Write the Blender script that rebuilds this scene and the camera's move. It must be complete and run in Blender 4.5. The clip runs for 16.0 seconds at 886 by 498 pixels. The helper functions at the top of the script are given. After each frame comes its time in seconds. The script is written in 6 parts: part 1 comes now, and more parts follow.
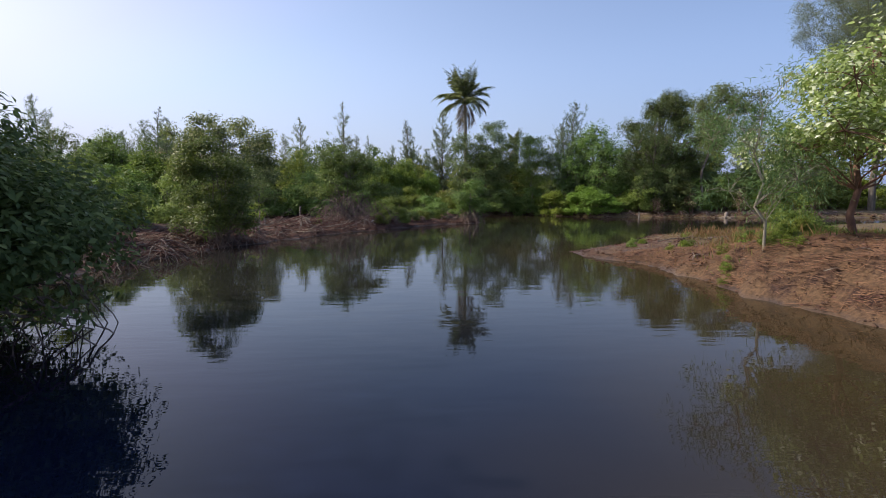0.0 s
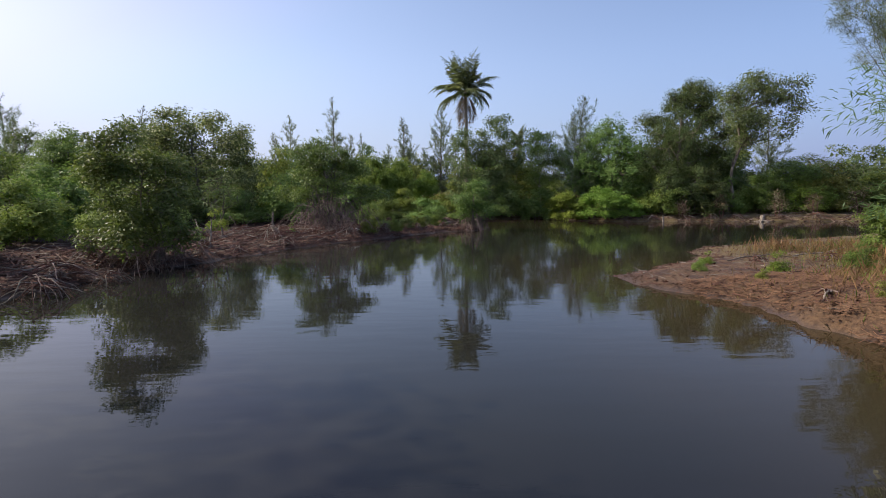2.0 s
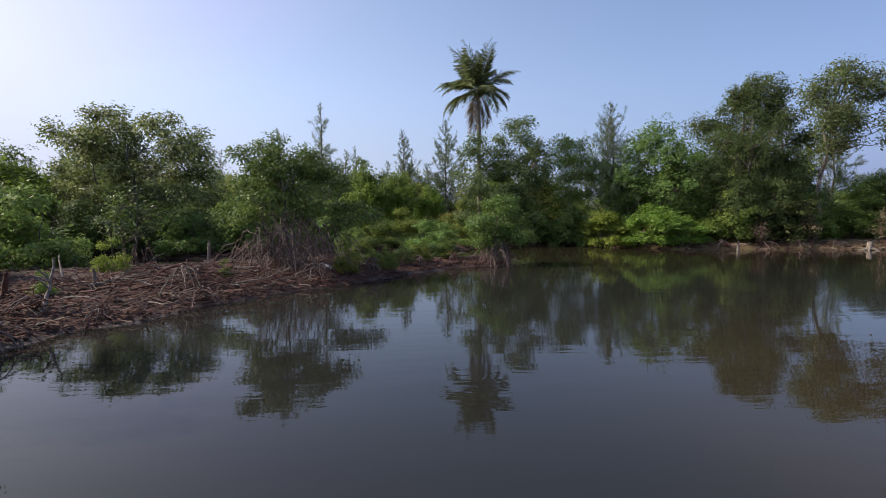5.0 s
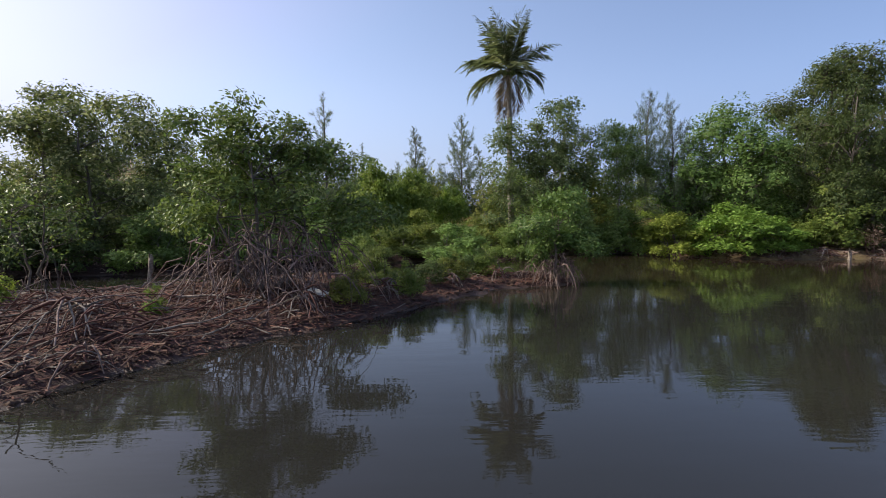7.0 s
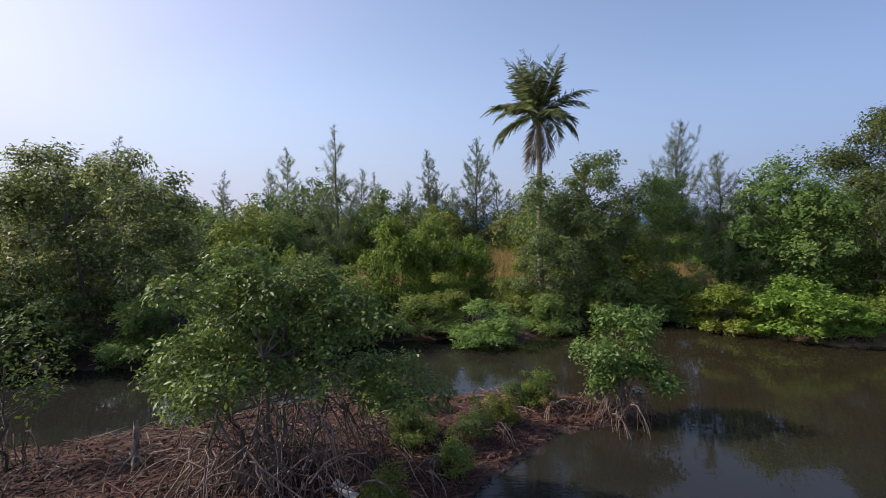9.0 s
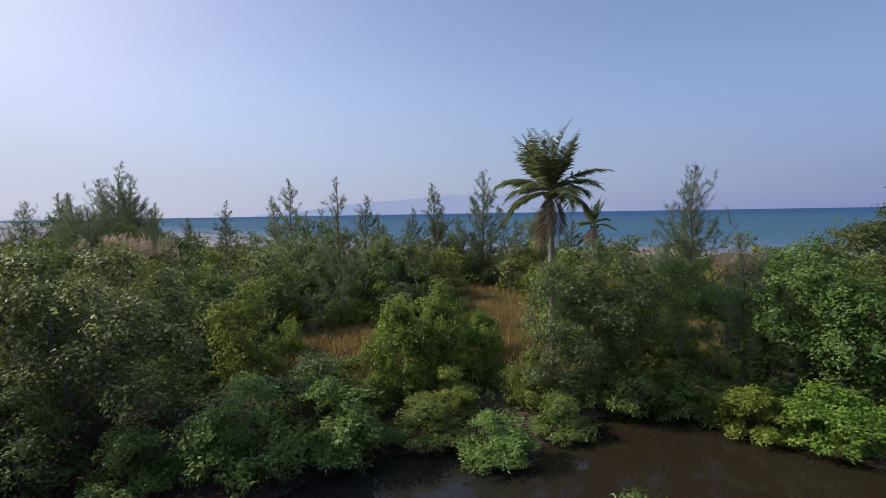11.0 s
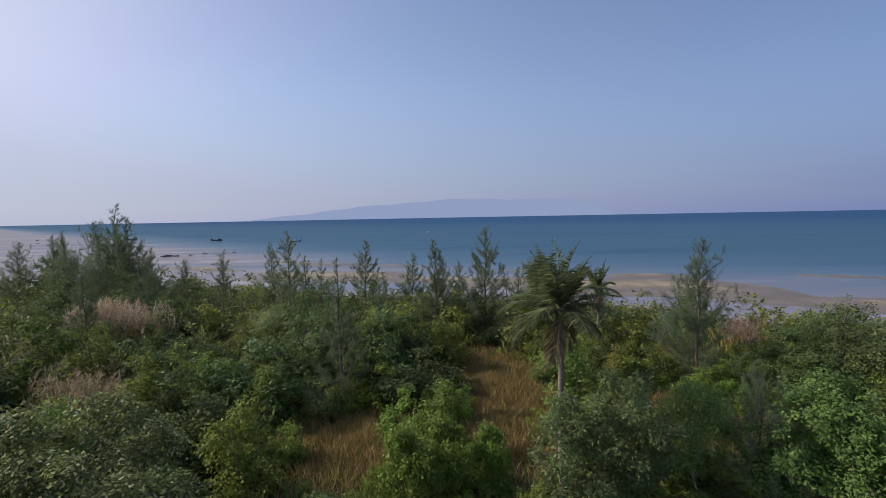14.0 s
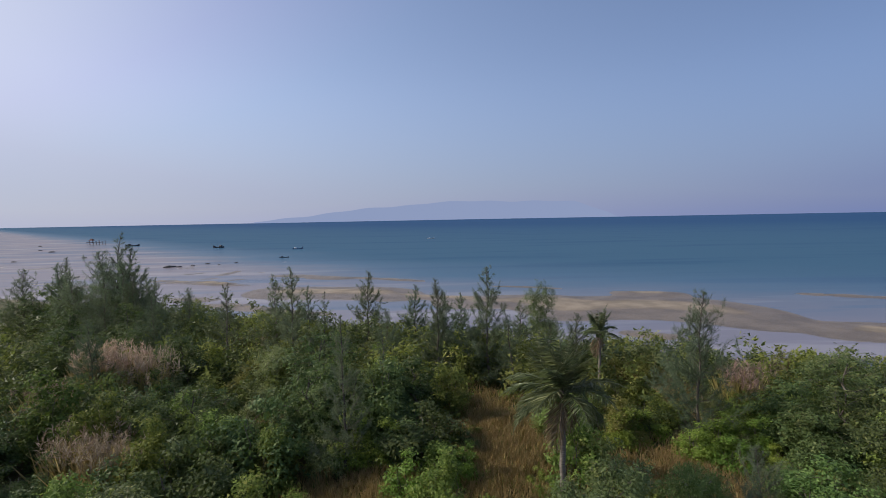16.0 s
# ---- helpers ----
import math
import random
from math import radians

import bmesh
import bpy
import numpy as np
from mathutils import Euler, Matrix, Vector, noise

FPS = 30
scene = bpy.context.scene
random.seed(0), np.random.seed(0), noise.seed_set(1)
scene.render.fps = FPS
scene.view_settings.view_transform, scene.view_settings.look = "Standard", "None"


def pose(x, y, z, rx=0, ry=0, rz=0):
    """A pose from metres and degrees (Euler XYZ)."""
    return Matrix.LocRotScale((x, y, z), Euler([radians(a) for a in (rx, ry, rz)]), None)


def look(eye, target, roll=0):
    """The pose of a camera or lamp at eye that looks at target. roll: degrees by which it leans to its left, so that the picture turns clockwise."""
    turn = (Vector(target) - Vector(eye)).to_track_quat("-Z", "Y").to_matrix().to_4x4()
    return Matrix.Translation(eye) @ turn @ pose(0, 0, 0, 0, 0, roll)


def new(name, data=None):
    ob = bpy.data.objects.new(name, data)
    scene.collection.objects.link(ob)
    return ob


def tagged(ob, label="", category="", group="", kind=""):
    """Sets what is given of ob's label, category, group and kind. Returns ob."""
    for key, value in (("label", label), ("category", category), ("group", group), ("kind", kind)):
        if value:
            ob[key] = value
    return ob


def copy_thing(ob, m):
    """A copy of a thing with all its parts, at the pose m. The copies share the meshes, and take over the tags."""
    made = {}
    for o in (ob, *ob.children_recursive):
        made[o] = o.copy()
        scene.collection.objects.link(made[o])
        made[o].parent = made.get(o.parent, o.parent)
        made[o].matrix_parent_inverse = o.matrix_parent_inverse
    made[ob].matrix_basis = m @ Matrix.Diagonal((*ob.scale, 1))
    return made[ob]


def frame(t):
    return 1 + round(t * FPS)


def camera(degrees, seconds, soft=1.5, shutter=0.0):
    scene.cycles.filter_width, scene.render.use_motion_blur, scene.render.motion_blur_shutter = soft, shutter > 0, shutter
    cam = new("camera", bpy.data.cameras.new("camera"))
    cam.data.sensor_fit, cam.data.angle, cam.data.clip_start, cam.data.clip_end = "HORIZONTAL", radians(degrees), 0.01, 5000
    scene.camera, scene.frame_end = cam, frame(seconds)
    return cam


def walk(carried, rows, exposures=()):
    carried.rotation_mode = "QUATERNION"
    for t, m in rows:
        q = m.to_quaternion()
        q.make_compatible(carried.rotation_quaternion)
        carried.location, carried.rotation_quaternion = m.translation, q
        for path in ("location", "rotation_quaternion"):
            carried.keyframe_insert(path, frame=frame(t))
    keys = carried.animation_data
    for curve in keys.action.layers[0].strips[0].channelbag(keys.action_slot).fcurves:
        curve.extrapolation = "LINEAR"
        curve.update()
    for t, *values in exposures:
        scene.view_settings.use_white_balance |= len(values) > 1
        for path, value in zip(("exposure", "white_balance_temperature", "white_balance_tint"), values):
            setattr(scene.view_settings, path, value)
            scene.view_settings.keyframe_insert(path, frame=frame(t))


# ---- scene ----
cam = camera(84.0, 16.0, soft=0.9)
PATH = [
    (0, (-1.661, -2.723, 1.843), (-1.58, -0.738, 1.611), -0.2),
    (0.5, (-1.616, -1.875, 1.85), (-1.535, 0.11, 1.616), -0.3),
    (1, (-1.558, -0.869, 1.882), (-1.475, 1.116, 1.647), -0.3),
    (1.5, (-1.488, 0.084, 1.919), (-1.405, 2.068, 1.681), -0.4),
    (2, (-1.438, 1.239, 1.908), (-1.356, 3.224, 1.68), -0.5),
    (2.5, (-1.379, 2.352, 1.907), (-1.298, 4.339, 1.692), -0.5),
    (3, (-1.291, 3.5, 1.909), (-1.213, 5.49, 1.719), -0.6),
    (3.5, (-1.261, 4.615, 1.993), (-1.183, 6.607, 1.836), -0.6),
    (4, (-1.319, 5.865, 1.96), (-1.238, 7.858, 1.809), -0.5),
    (4.2, (-1.405, 6.375, 1.996), (-1.319, 8.366, 1.839), -0.4),
    (6.3, (-1.61, 11.118, 1.606), (-1.555, 13.114, 1.492), -1.0),
    (6.5, (-1.798, 11.672, 1.619), (-1.742, 13.667, 1.503), -1.0),
    (7, (-2.152, 12.973, 1.76), (-2.107, 14.969, 1.639), -0.9),
    (7.5, (-2.531, 14.164, 2.139), (-2.489, 16.159, 2.009), -0.7),
    (8, (-2.754, 14.885, 2.86), (-2.722, 16.881, 2.729), -0.7),
    (8.5, (-2.906, 15.078, 3.606), (-2.872, 17.074, 3.472), -0.3),
    (9, (-2.924, 15.205, 4.515), (-2.898, 17.201, 4.389), -0.6),
    (9.5, (-2.957, 15.411, 5.379), (-2.938, 17.406, 5.246), -0.5),
    (10, (-3.067, 15.65, 6.412), (-3.053, 17.645, 6.269), -0.7),
    (10.2, (-3.038, 15.785, 6.738), (-3.029, 17.78, 6.599), -0.8),
    (12.3, (-2.876, 17.648, 10.47), (-2.873, 19.641, 10.309), -1.0),
    (12.5, (-2.913, 17.675, 10.635), (-2.906, 19.67, 10.493), -1.0),
    (13, (-2.857, 17.663, 11.45), (-2.852, 19.659, 11.315), -1.0),
    (13.5, (-3.007, 17.647, 12.295), (-2.993, 19.643, 12.161), -1.2),
    (14, (-3.174, 17.665, 13.197), (-3.16, 19.661, 13.064), -1.1),
    (14.5, (-3.217, 17.755, 14.169), (-3.209, 19.75, 14.034), -1.2),
    (15, (-3.267, 17.633, 15.107), (-3.261, 19.629, 14.969), -1.2),
    (15.5, (-3.259, 17.621, 16.01), (-3.249, 19.617, 15.874), -1.1),
    (16, (-3.18, 17.573, 16.693), (-3.172, 19.569, 16.567), -1.1),
]
EXPOSURE = [(0, 0.02, 6500, 10), (3.2, 0.0, 6500, 10), (4.0, -0.09, 6500, 10), (6.5, 0.0, 6500, 10), (8.5, 0.02, 6500, 10), (9.0, -0.1, 6500, 10), (9.5, -0.24, 6450, 10), (10.2, -0.32, 6400, 10), (12.5, -0.5, 6250, 10), (14.5, -0.58, 6250, 10), (16, -0.62, 6250, 10)]
walk(cam, [(t, look(eye, target, roll)) for t, eye, target, roll in PATH], EXPOSURE)

# ---- world, sun ----
SUN_AZ, SUN_EL = -82.0, 38.0        # degrees from +y towards +x, degrees up
world = bpy.data.worlds.new("world")
scene.world = world
world.use_nodes = True
wn = world.node_tree
sky = wn.nodes.new("ShaderNodeTexSky")
sky.sky_type, sky.sun_disc = "NISHITA", False
sky.sun_elevation, sky.sun_rotation = radians(SUN_EL), radians(SUN_AZ)
sky.air_density, sky.dust_density, sky.ozone_density = 1.0, 0.3, 3.5
glow = wn.nodes.new("ShaderNodeTexSky")
glow.sky_type, glow.sun_disc = "NISHITA", False
glow.sun_elevation, glow.sun_rotation = radians(SUN_EL), radians(SUN_AZ)
glow.air_density, glow.dust_density, glow.ozone_density = 0.8, 4.0, 4.0
both = wn.nodes.new("ShaderNodeMix")
both.data_type, both.blend_type = "RGBA", "LIGHTEN"
both.inputs[0].default_value = 1.0
wn.links.new(sky.outputs[0], both.inputs[6])
wn.links.new(glow.outputs[0], both.inputs[7])
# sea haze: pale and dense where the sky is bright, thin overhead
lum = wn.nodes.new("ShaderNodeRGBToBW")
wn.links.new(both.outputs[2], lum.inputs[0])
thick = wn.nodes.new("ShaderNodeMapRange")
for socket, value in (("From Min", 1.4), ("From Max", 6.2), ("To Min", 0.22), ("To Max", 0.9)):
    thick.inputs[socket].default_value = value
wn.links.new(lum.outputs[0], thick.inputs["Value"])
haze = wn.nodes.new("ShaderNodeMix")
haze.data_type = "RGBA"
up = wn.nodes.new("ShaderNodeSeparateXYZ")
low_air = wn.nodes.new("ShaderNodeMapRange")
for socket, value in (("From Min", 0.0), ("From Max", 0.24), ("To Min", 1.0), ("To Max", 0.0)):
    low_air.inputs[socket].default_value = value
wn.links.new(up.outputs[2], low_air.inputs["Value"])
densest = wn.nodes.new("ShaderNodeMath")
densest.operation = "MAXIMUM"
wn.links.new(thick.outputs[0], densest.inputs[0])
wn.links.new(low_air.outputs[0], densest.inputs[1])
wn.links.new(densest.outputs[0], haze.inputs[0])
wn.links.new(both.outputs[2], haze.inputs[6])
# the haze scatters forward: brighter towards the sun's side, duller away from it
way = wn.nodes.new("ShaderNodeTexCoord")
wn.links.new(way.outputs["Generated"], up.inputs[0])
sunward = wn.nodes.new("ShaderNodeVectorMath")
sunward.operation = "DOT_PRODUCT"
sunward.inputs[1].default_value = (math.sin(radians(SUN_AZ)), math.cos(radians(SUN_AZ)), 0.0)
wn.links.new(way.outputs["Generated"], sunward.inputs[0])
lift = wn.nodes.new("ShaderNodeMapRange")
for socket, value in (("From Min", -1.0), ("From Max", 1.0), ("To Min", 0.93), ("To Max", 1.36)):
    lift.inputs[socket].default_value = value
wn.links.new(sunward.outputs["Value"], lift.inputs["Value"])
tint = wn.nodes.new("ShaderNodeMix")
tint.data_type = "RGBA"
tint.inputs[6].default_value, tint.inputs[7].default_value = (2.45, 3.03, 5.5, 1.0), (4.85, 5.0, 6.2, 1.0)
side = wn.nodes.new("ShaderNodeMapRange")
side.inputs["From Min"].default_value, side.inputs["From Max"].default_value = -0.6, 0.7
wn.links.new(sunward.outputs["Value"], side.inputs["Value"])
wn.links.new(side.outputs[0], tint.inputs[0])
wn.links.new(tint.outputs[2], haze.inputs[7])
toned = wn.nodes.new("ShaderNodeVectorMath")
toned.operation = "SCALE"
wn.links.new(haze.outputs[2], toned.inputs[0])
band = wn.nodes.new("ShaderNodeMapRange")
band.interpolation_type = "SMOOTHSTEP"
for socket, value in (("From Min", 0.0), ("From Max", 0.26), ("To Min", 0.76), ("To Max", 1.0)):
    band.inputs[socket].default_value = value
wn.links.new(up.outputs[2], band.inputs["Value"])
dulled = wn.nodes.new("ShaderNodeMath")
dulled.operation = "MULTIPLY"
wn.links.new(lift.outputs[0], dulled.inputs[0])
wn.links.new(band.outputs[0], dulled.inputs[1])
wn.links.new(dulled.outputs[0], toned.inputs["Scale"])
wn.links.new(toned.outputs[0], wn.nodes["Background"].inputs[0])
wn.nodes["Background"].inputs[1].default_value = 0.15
sun = new("sun", bpy.data.lights.new("sun", "SUN"))
sun.data.energy, sun.data.angle, sun.data.color = 5.0, radians(0.6), (1.0, 0.90, 0.74)
sd = Vector((math.sin(radians(SUN_AZ)) * math.cos(radians(SUN_EL)), math.cos(radians(SUN_AZ)) * math.cos(radians(SUN_EL)), math.sin(radians(SUN_EL))))
sun.matrix_world = look(sd * 50, (0, 0, 0))


# ---- material helpers ----
def graph(name):
    m = bpy.data.materials.new(name)
    m.use_nodes = True
    nt = m.node_tree
    return m, nt, nt.nodes["Principled BSDF"], nt.nodes["Material Output"]


def node(nt, kind, **values):
    n = nt.nodes.new(kind)
    for key, v in values.items():
        if key == "operation":
            n.operation = v
        elif key == "data_type":
            n.data_type = v
        elif key == "blend_type":
            n.blend_type = v
        else:
            n.inputs[key].default_value = v
    return n


def noise_tex(nt, scale, detail=4.0, rough=0.55, vec=None, stretch=None):
    n = node(nt, "ShaderNodeTexNoise", Scale=scale, Detail=detail, Roughness=rough)
    if vec is None:
        vec = nt.nodes.new("ShaderNodeTexCoord").outputs["Object"]
    if stretch:
        mp = nt.nodes.new("ShaderNodeMapping")
        mp.inputs["Scale"].default_value = stretch
        nt.links.new(vec, mp.inputs["Vector"])
        vec = mp.outputs[0]
    nt.links.new(vec, n.inputs["Vector"])
    return n.outputs["Fac"]


def math_node(nt, op, a, b=0.0, c=0.0):
    n = nt.nodes.new("ShaderNodeMath")
    n.operation = op
    for i, v in enumerate((a, b, c)):
        if isinstance(v, (int, float)):
            n.inputs[i].default_value = v
        else:
            nt.links.new(v, n.inputs[i])
    return n.outputs[0]


def step(nt, v, lo, hi):
    n = nt.nodes.new("ShaderNodeMapRange")
    n.interpolation_type = "SMOOTHSTEP"
    n.inputs["From Min"].default_value, n.inputs["From Max"].default_value = lo, hi
    nt.links.new(v, n.inputs["Value"])
    return n.outputs[0]


def mix(nt, f, a, b):
    n = nt.nodes.new("ShaderNodeMix")
    n.data_type = "RGBA"
    for i, v in ((0, f), (6, a), (7, b)):
        if isinstance(v, (int, float)):
            n.inputs[i].default_value = v
        elif isinstance(v, tuple):
            n.inputs[i].default_value = (*v, 1.0)
        else:
            nt.links.new(v, n.inputs[i])
    return n.outputs[2]


def bump(nt, bsdf, height, strength, distance):
    n = node(nt, "ShaderNodeBump", Strength=strength, Distance=distance)
    nt.links.new(height, n.inputs["Height"])
    nt.links.new(n.outputs[0], bsdf.inputs["Normal"])


def leaf_material(name, dark, light, tip, rough=0.55, trans=0.3, shine=0.12, tips=0.86):
    """Leaves: each leaf its own shade, each plant its own tint, light shining through."""
    m, nt, bsdf, out = graph(name)
    geo = nt.nodes.new("ShaderNodeNewGeometry")
    info = nt.nodes.new("ShaderNodeObjectInfo")
    rnd = geo.outputs["Random Per Island"]
    col = mix(nt, rnd, dark, light)
    col = mix(nt, step(nt, rnd, tips, 0.99), col, tip)
    hsv = nt.nodes.new("ShaderNodeHueSaturation")
    nt.links.new(math_node(nt, "MULTIPLY_ADD", math_node(nt, "FRACT", math_node(nt, "MULTIPLY", info.outputs["Random"], 7.31)), 0.045, 0.471), hsv.inputs["Hue"])
    tone = math_node(nt, "MULTIPLY_ADD", noise_tex(nt, 0.9, 2.0), 0.7, 1.0)
    nt.links.new(math_node(nt, "MULTIPLY", tone, math_node(nt, "MULTIPLY_ADD", info.outputs["Random"], 0.6, 0.72)), hsv.inputs["Value"])
    nt.links.new(col, hsv.inputs["Color"])
    nt.links.new(hsv.outputs[0], bsdf.inputs["Base Color"])
    bsdf.inputs["Roughness"].default_value = rough
    bsdf.inputs["Specular IOR Level"].default_value = shine
    tr = nt.nodes.new("ShaderNodeBsdfTranslucent")
    warm = mix(nt, 0.25, hsv.outputs[0], (0.18, 0.26, 0.03))
    nt.links.new(warm, tr.inputs["Color"])
    ms = nt.nodes.new("ShaderNodeMixShader")
    ms.inputs[0].default_value = trans + 0.08
    nt.links.new(bsdf.outputs[0], ms.inputs[1])
    nt.links.new(tr.outputs[0], ms.inputs[2])
    nt.links.new(ms.outputs[0], out.inputs["Surface"])
    return m


def bark_material(name, dark, light, scale=9.0, stretch=(1, 1, 0.25)):
    m, nt, bsdf, out = graph(name)
    grain = noise_tex(nt, scale, 5.0, 0.65, stretch=stretch)
    blot = noise_tex(nt, 1.3, 2.0)
    info = nt.nodes.new("ShaderNodeObjectInfo")
    col = mix(nt, step(nt, grain, 0.3, 0.7), dark, light)
    col = mix(nt, math_node(nt, "MULTIPLY", step(nt, blot, 0.5, 0.75), 0.5), col, dark)
    hsv = nt.nodes.new("ShaderNodeHueSaturation")
    nt.links.new(math_node(nt, "MULTIPLY_ADD", info.outputs["Random"], 0.7, 0.65), hsv.inputs["Value"])
    nt.links.new(col, hsv.inputs["Color"])
    nt.links.new(hsv.outputs[0], bsdf.inputs["Base Color"])
    bsdf.inputs["Roughness"].default_value = 0.85
    bump(nt, bsdf, grain, 0.5, 0.02)
    return m


# ---- materials ----
LEAF_MANGROVE = leaf_material("mangrove_leaf", (0.0618, 0.103, 0.0268), (0.149, 0.208, 0.0515), (0.227, 0.268, 0.0876), 0.42, 0.3, 0.3)
LEAF_DARK = leaf_material("dark_leaf", (0.0454, 0.0713, 0.027), (0.108, 0.145, 0.0486), (0.167, 0.197, 0.0713), 0.48, 0.28, 0.15)
LEAF_LIME = leaf_material("lime_leaf", (0.09, 0.148, 0.025), (0.195, 0.268, 0.052), (0.27, 0.345, 0.08), 0.45, 0.38, 0.2)
LEAF_MID = leaf_material("mid_leaf", (0.0831, 0.121, 0.0302), (0.184, 0.226, 0.0535), (0.249, 0.269, 0.0756), 0.5, 0.33, 0.1)
LEAF_BROAD = leaf_material("broad_leaf", (0.084, 0.13, 0.038), (0.176, 0.248, 0.068), (0.235, 0.295, 0.095), 0.45, 0.36, 0.15)
LEAF_OLIVE = leaf_material("olive_leaf", (0.0924, 0.123, 0.0495), (0.2, 0.235, 0.0935), (0.275, 0.297, 0.143), 0.45, 0.33, 0.14)
LEAF_WILLOW = leaf_material("willow_leaf", (0.075, 0.122, 0.048), (0.152, 0.218, 0.085), (0.25, 0.32, 0.15), 0.45, 0.36, 0.2)
LEAF_FRESH = leaf_material("fresh_leaf", (0.082, 0.135, 0.038), (0.185, 0.26, 0.078), (0.27, 0.35, 0.12), 0.45, 0.35, 0.2)
LEAF_SPECK = leaf_material("speckled_leaf", (0.0642, 0.0826, 0.0321), (0.165, 0.194, 0.068), (0.35, 0.36, 0.165), 0.45, 0.34, 0.2, 0.66)
# pale green leaves; the white tip colour paints sun glints on them
LEAF_GLINT = leaf_material("glinting_leaf", (0.15, 0.23, 0.055), (0.36, 0.45, 0.15), (0.8, 0.83, 0.68), 0.35, 0.35, 0.5, 0.72)
LEAF_YELLOW = leaf_material("yellow_leaf", (0.085, 0.10, 0.027), (0.175, 0.185, 0.05), (0.23, 0.21, 0.07), 0.55, 0.35)
LEAF_NEEDLE = leaf_material("casuarina_needle", (0.092, 0.122, 0.07), (0.182, 0.218, 0.13), (0.215, 0.24, 0.15), 0.6, 0.3)
LEAF_PALM = leaf_material("palm_leaflet", (0.085, 0.105, 0.052), (0.178, 0.205, 0.105), (0.35, 0.365, 0.21), 0.32, 0.32, 0.4)
LEAF_DRY = leaf_material("dry_leaf", (0.16, 0.115, 0.07), (0.32, 0.25, 0.165), (0.43, 0.36, 0.25), 0.7, 0.25)
GRASS_DRY = leaf_material("dry_grass_blade", (0.28, 0.215, 0.085), (0.5, 0.41, 0.185), (0.32, 0.24, 0.1), 0.7, 0.32)
GRASS_BROWN = leaf_material("brown_grass_blade", (0.13, 0.075, 0.038), (0.27, 0.175, 0.09), (0.2, 0.17, 0.06), 0.7, 0.25)
GRASS_GREEN = leaf_material("green_grass_blade", (0.08, 0.13, 0.025), (0.20, 0.25, 0.06), (0.36, 0.32, 0.12), 0.6, 0.35)
PLUME = leaf_material("reed_plume", (0.29, 0.2, 0.15), (0.48, 0.36, 0.29), (0.58, 0.47, 0.38), 0.8, 0.3)
BARK = bark_material("bark", (0.07, 0.055, 0.04), (0.20, 0.17, 0.14))
BARK_PALE = bark_material("pale_bark", (0.22, 0.19, 0.14), (0.42, 0.38, 0.30))
BARK_RED = bark_material("red_bark", (0.09, 0.045, 0.03), (0.2, 0.105, 0.07), 7.0, (1, 1, 0.6))
ROOT = bark_material("stilt_root_bark", (0.08, 0.05, 0.043), (0.31, 0.225, 0.19), 14.0)
DRIFT = bark_material("driftwood", (0.09, 0.066, 0.053), (0.33, 0.275, 0.225), 12.0, (1, 0.3, 1))
DRIFT_DARK = bark_material("wet_wood", (0.058, 0.023, 0.017), (0.155, 0.064, 0.045), 12.0, (1, 0.3, 1))
PALM_BARK = bark_material("palm_bark", (0.13, 0.105, 0.08), (0.30, 0.26, 0.21), 5.0, (0.4, 0.4, 6.0))
ROCK = bark_material("wet_rock", (0.02, 0.02, 0.022), (0.07, 0.065, 0.06), 2.0, (1, 1, 1))

# ground: mud and litter on the banks, grassy soil inland, sand along the sea
GROUND, nt, bsdf, _ = graph("ground_soil")
pos = nt.nodes.new("ShaderNodeTexCoord").outputs["Object"]
sep = nt.nodes.new("ShaderNodeSeparateXYZ")
nt.links.new(pos, sep.inputs[0])
gx, gy, gz = sep.outputs
fine, mid_n, big = noise_tex(nt, 14.0, 6.0, 0.7), noise_tex(nt, 1.7, 4.0), noise_tex(nt, 0.22, 3.0)
mud = mix(nt, step(nt, fine, 0.32, 0.68), (0.024, 0.0105, 0.0085), (0.07, 0.03, 0.023))
clay = mix(nt, step(nt, fine, 0.3, 0.7), (0.076, 0.041, 0.022), (0.17, 0.098, 0.052))
right = step(nt, gx, 2.0, 4.0)
patch = math_node(nt, "MULTIPLY", step(nt, math_node(nt, "MULTIPLY_ADD", fine, 0.35, mid_n), 0.44, 0.76), right)
near_soil = mix(nt, patch, mud, clay)
turf = mix(nt, step(nt, mid_n, 0.35, 0.65), (0.11, 0.08, 0.035), (0.07, 0.085, 0.025))
inland = step(nt, math_node(nt, "ADD", gy, math_node(nt, "MULTIPLY", big, 4.0)), 37.0, 40.0)
soil = mix(nt, inland, near_soil, turf)
lawn = math_node(nt, "MULTIPLY", step(nt, gx, 5.5, 7.5), step(nt, math_node(nt, "MULTIPLY_ADD", fine, 0.5, mid_n), 0.45, 1.05))
soil = mix(nt, math_node(nt, "MULTIPLY", lawn, 0.6), soil, (0.17, 0.15, 0.05))
coast = math_node(nt, "ADD", gy, math_node(nt, "MULTIPLY", gx, 0.437))
sand = mix(nt, step(nt, big, 0.35, 0.65), (0.22, 0.18, 0.13), (0.34, 0.275, 0.20))
col = mix(nt, step(nt, coast, 77.0, 81.0), soil, sand)
wet = step(nt, math_node(nt, "ADD", gz, math_node(nt, "MULTIPLY", mid_n, 0.12)), 0.15, 0.05)
col = mix(nt, math_node(nt, "MULTIPLY", wet, 0.45), col, (0.06, 0.04, 0.032))
nt.links.new(col, bsdf.inputs["Base Color"])
nt.links.new(math_node(nt, "MULTIPLY_ADD", wet, -0.45, 0.92), bsdf.inputs["Roughness"])
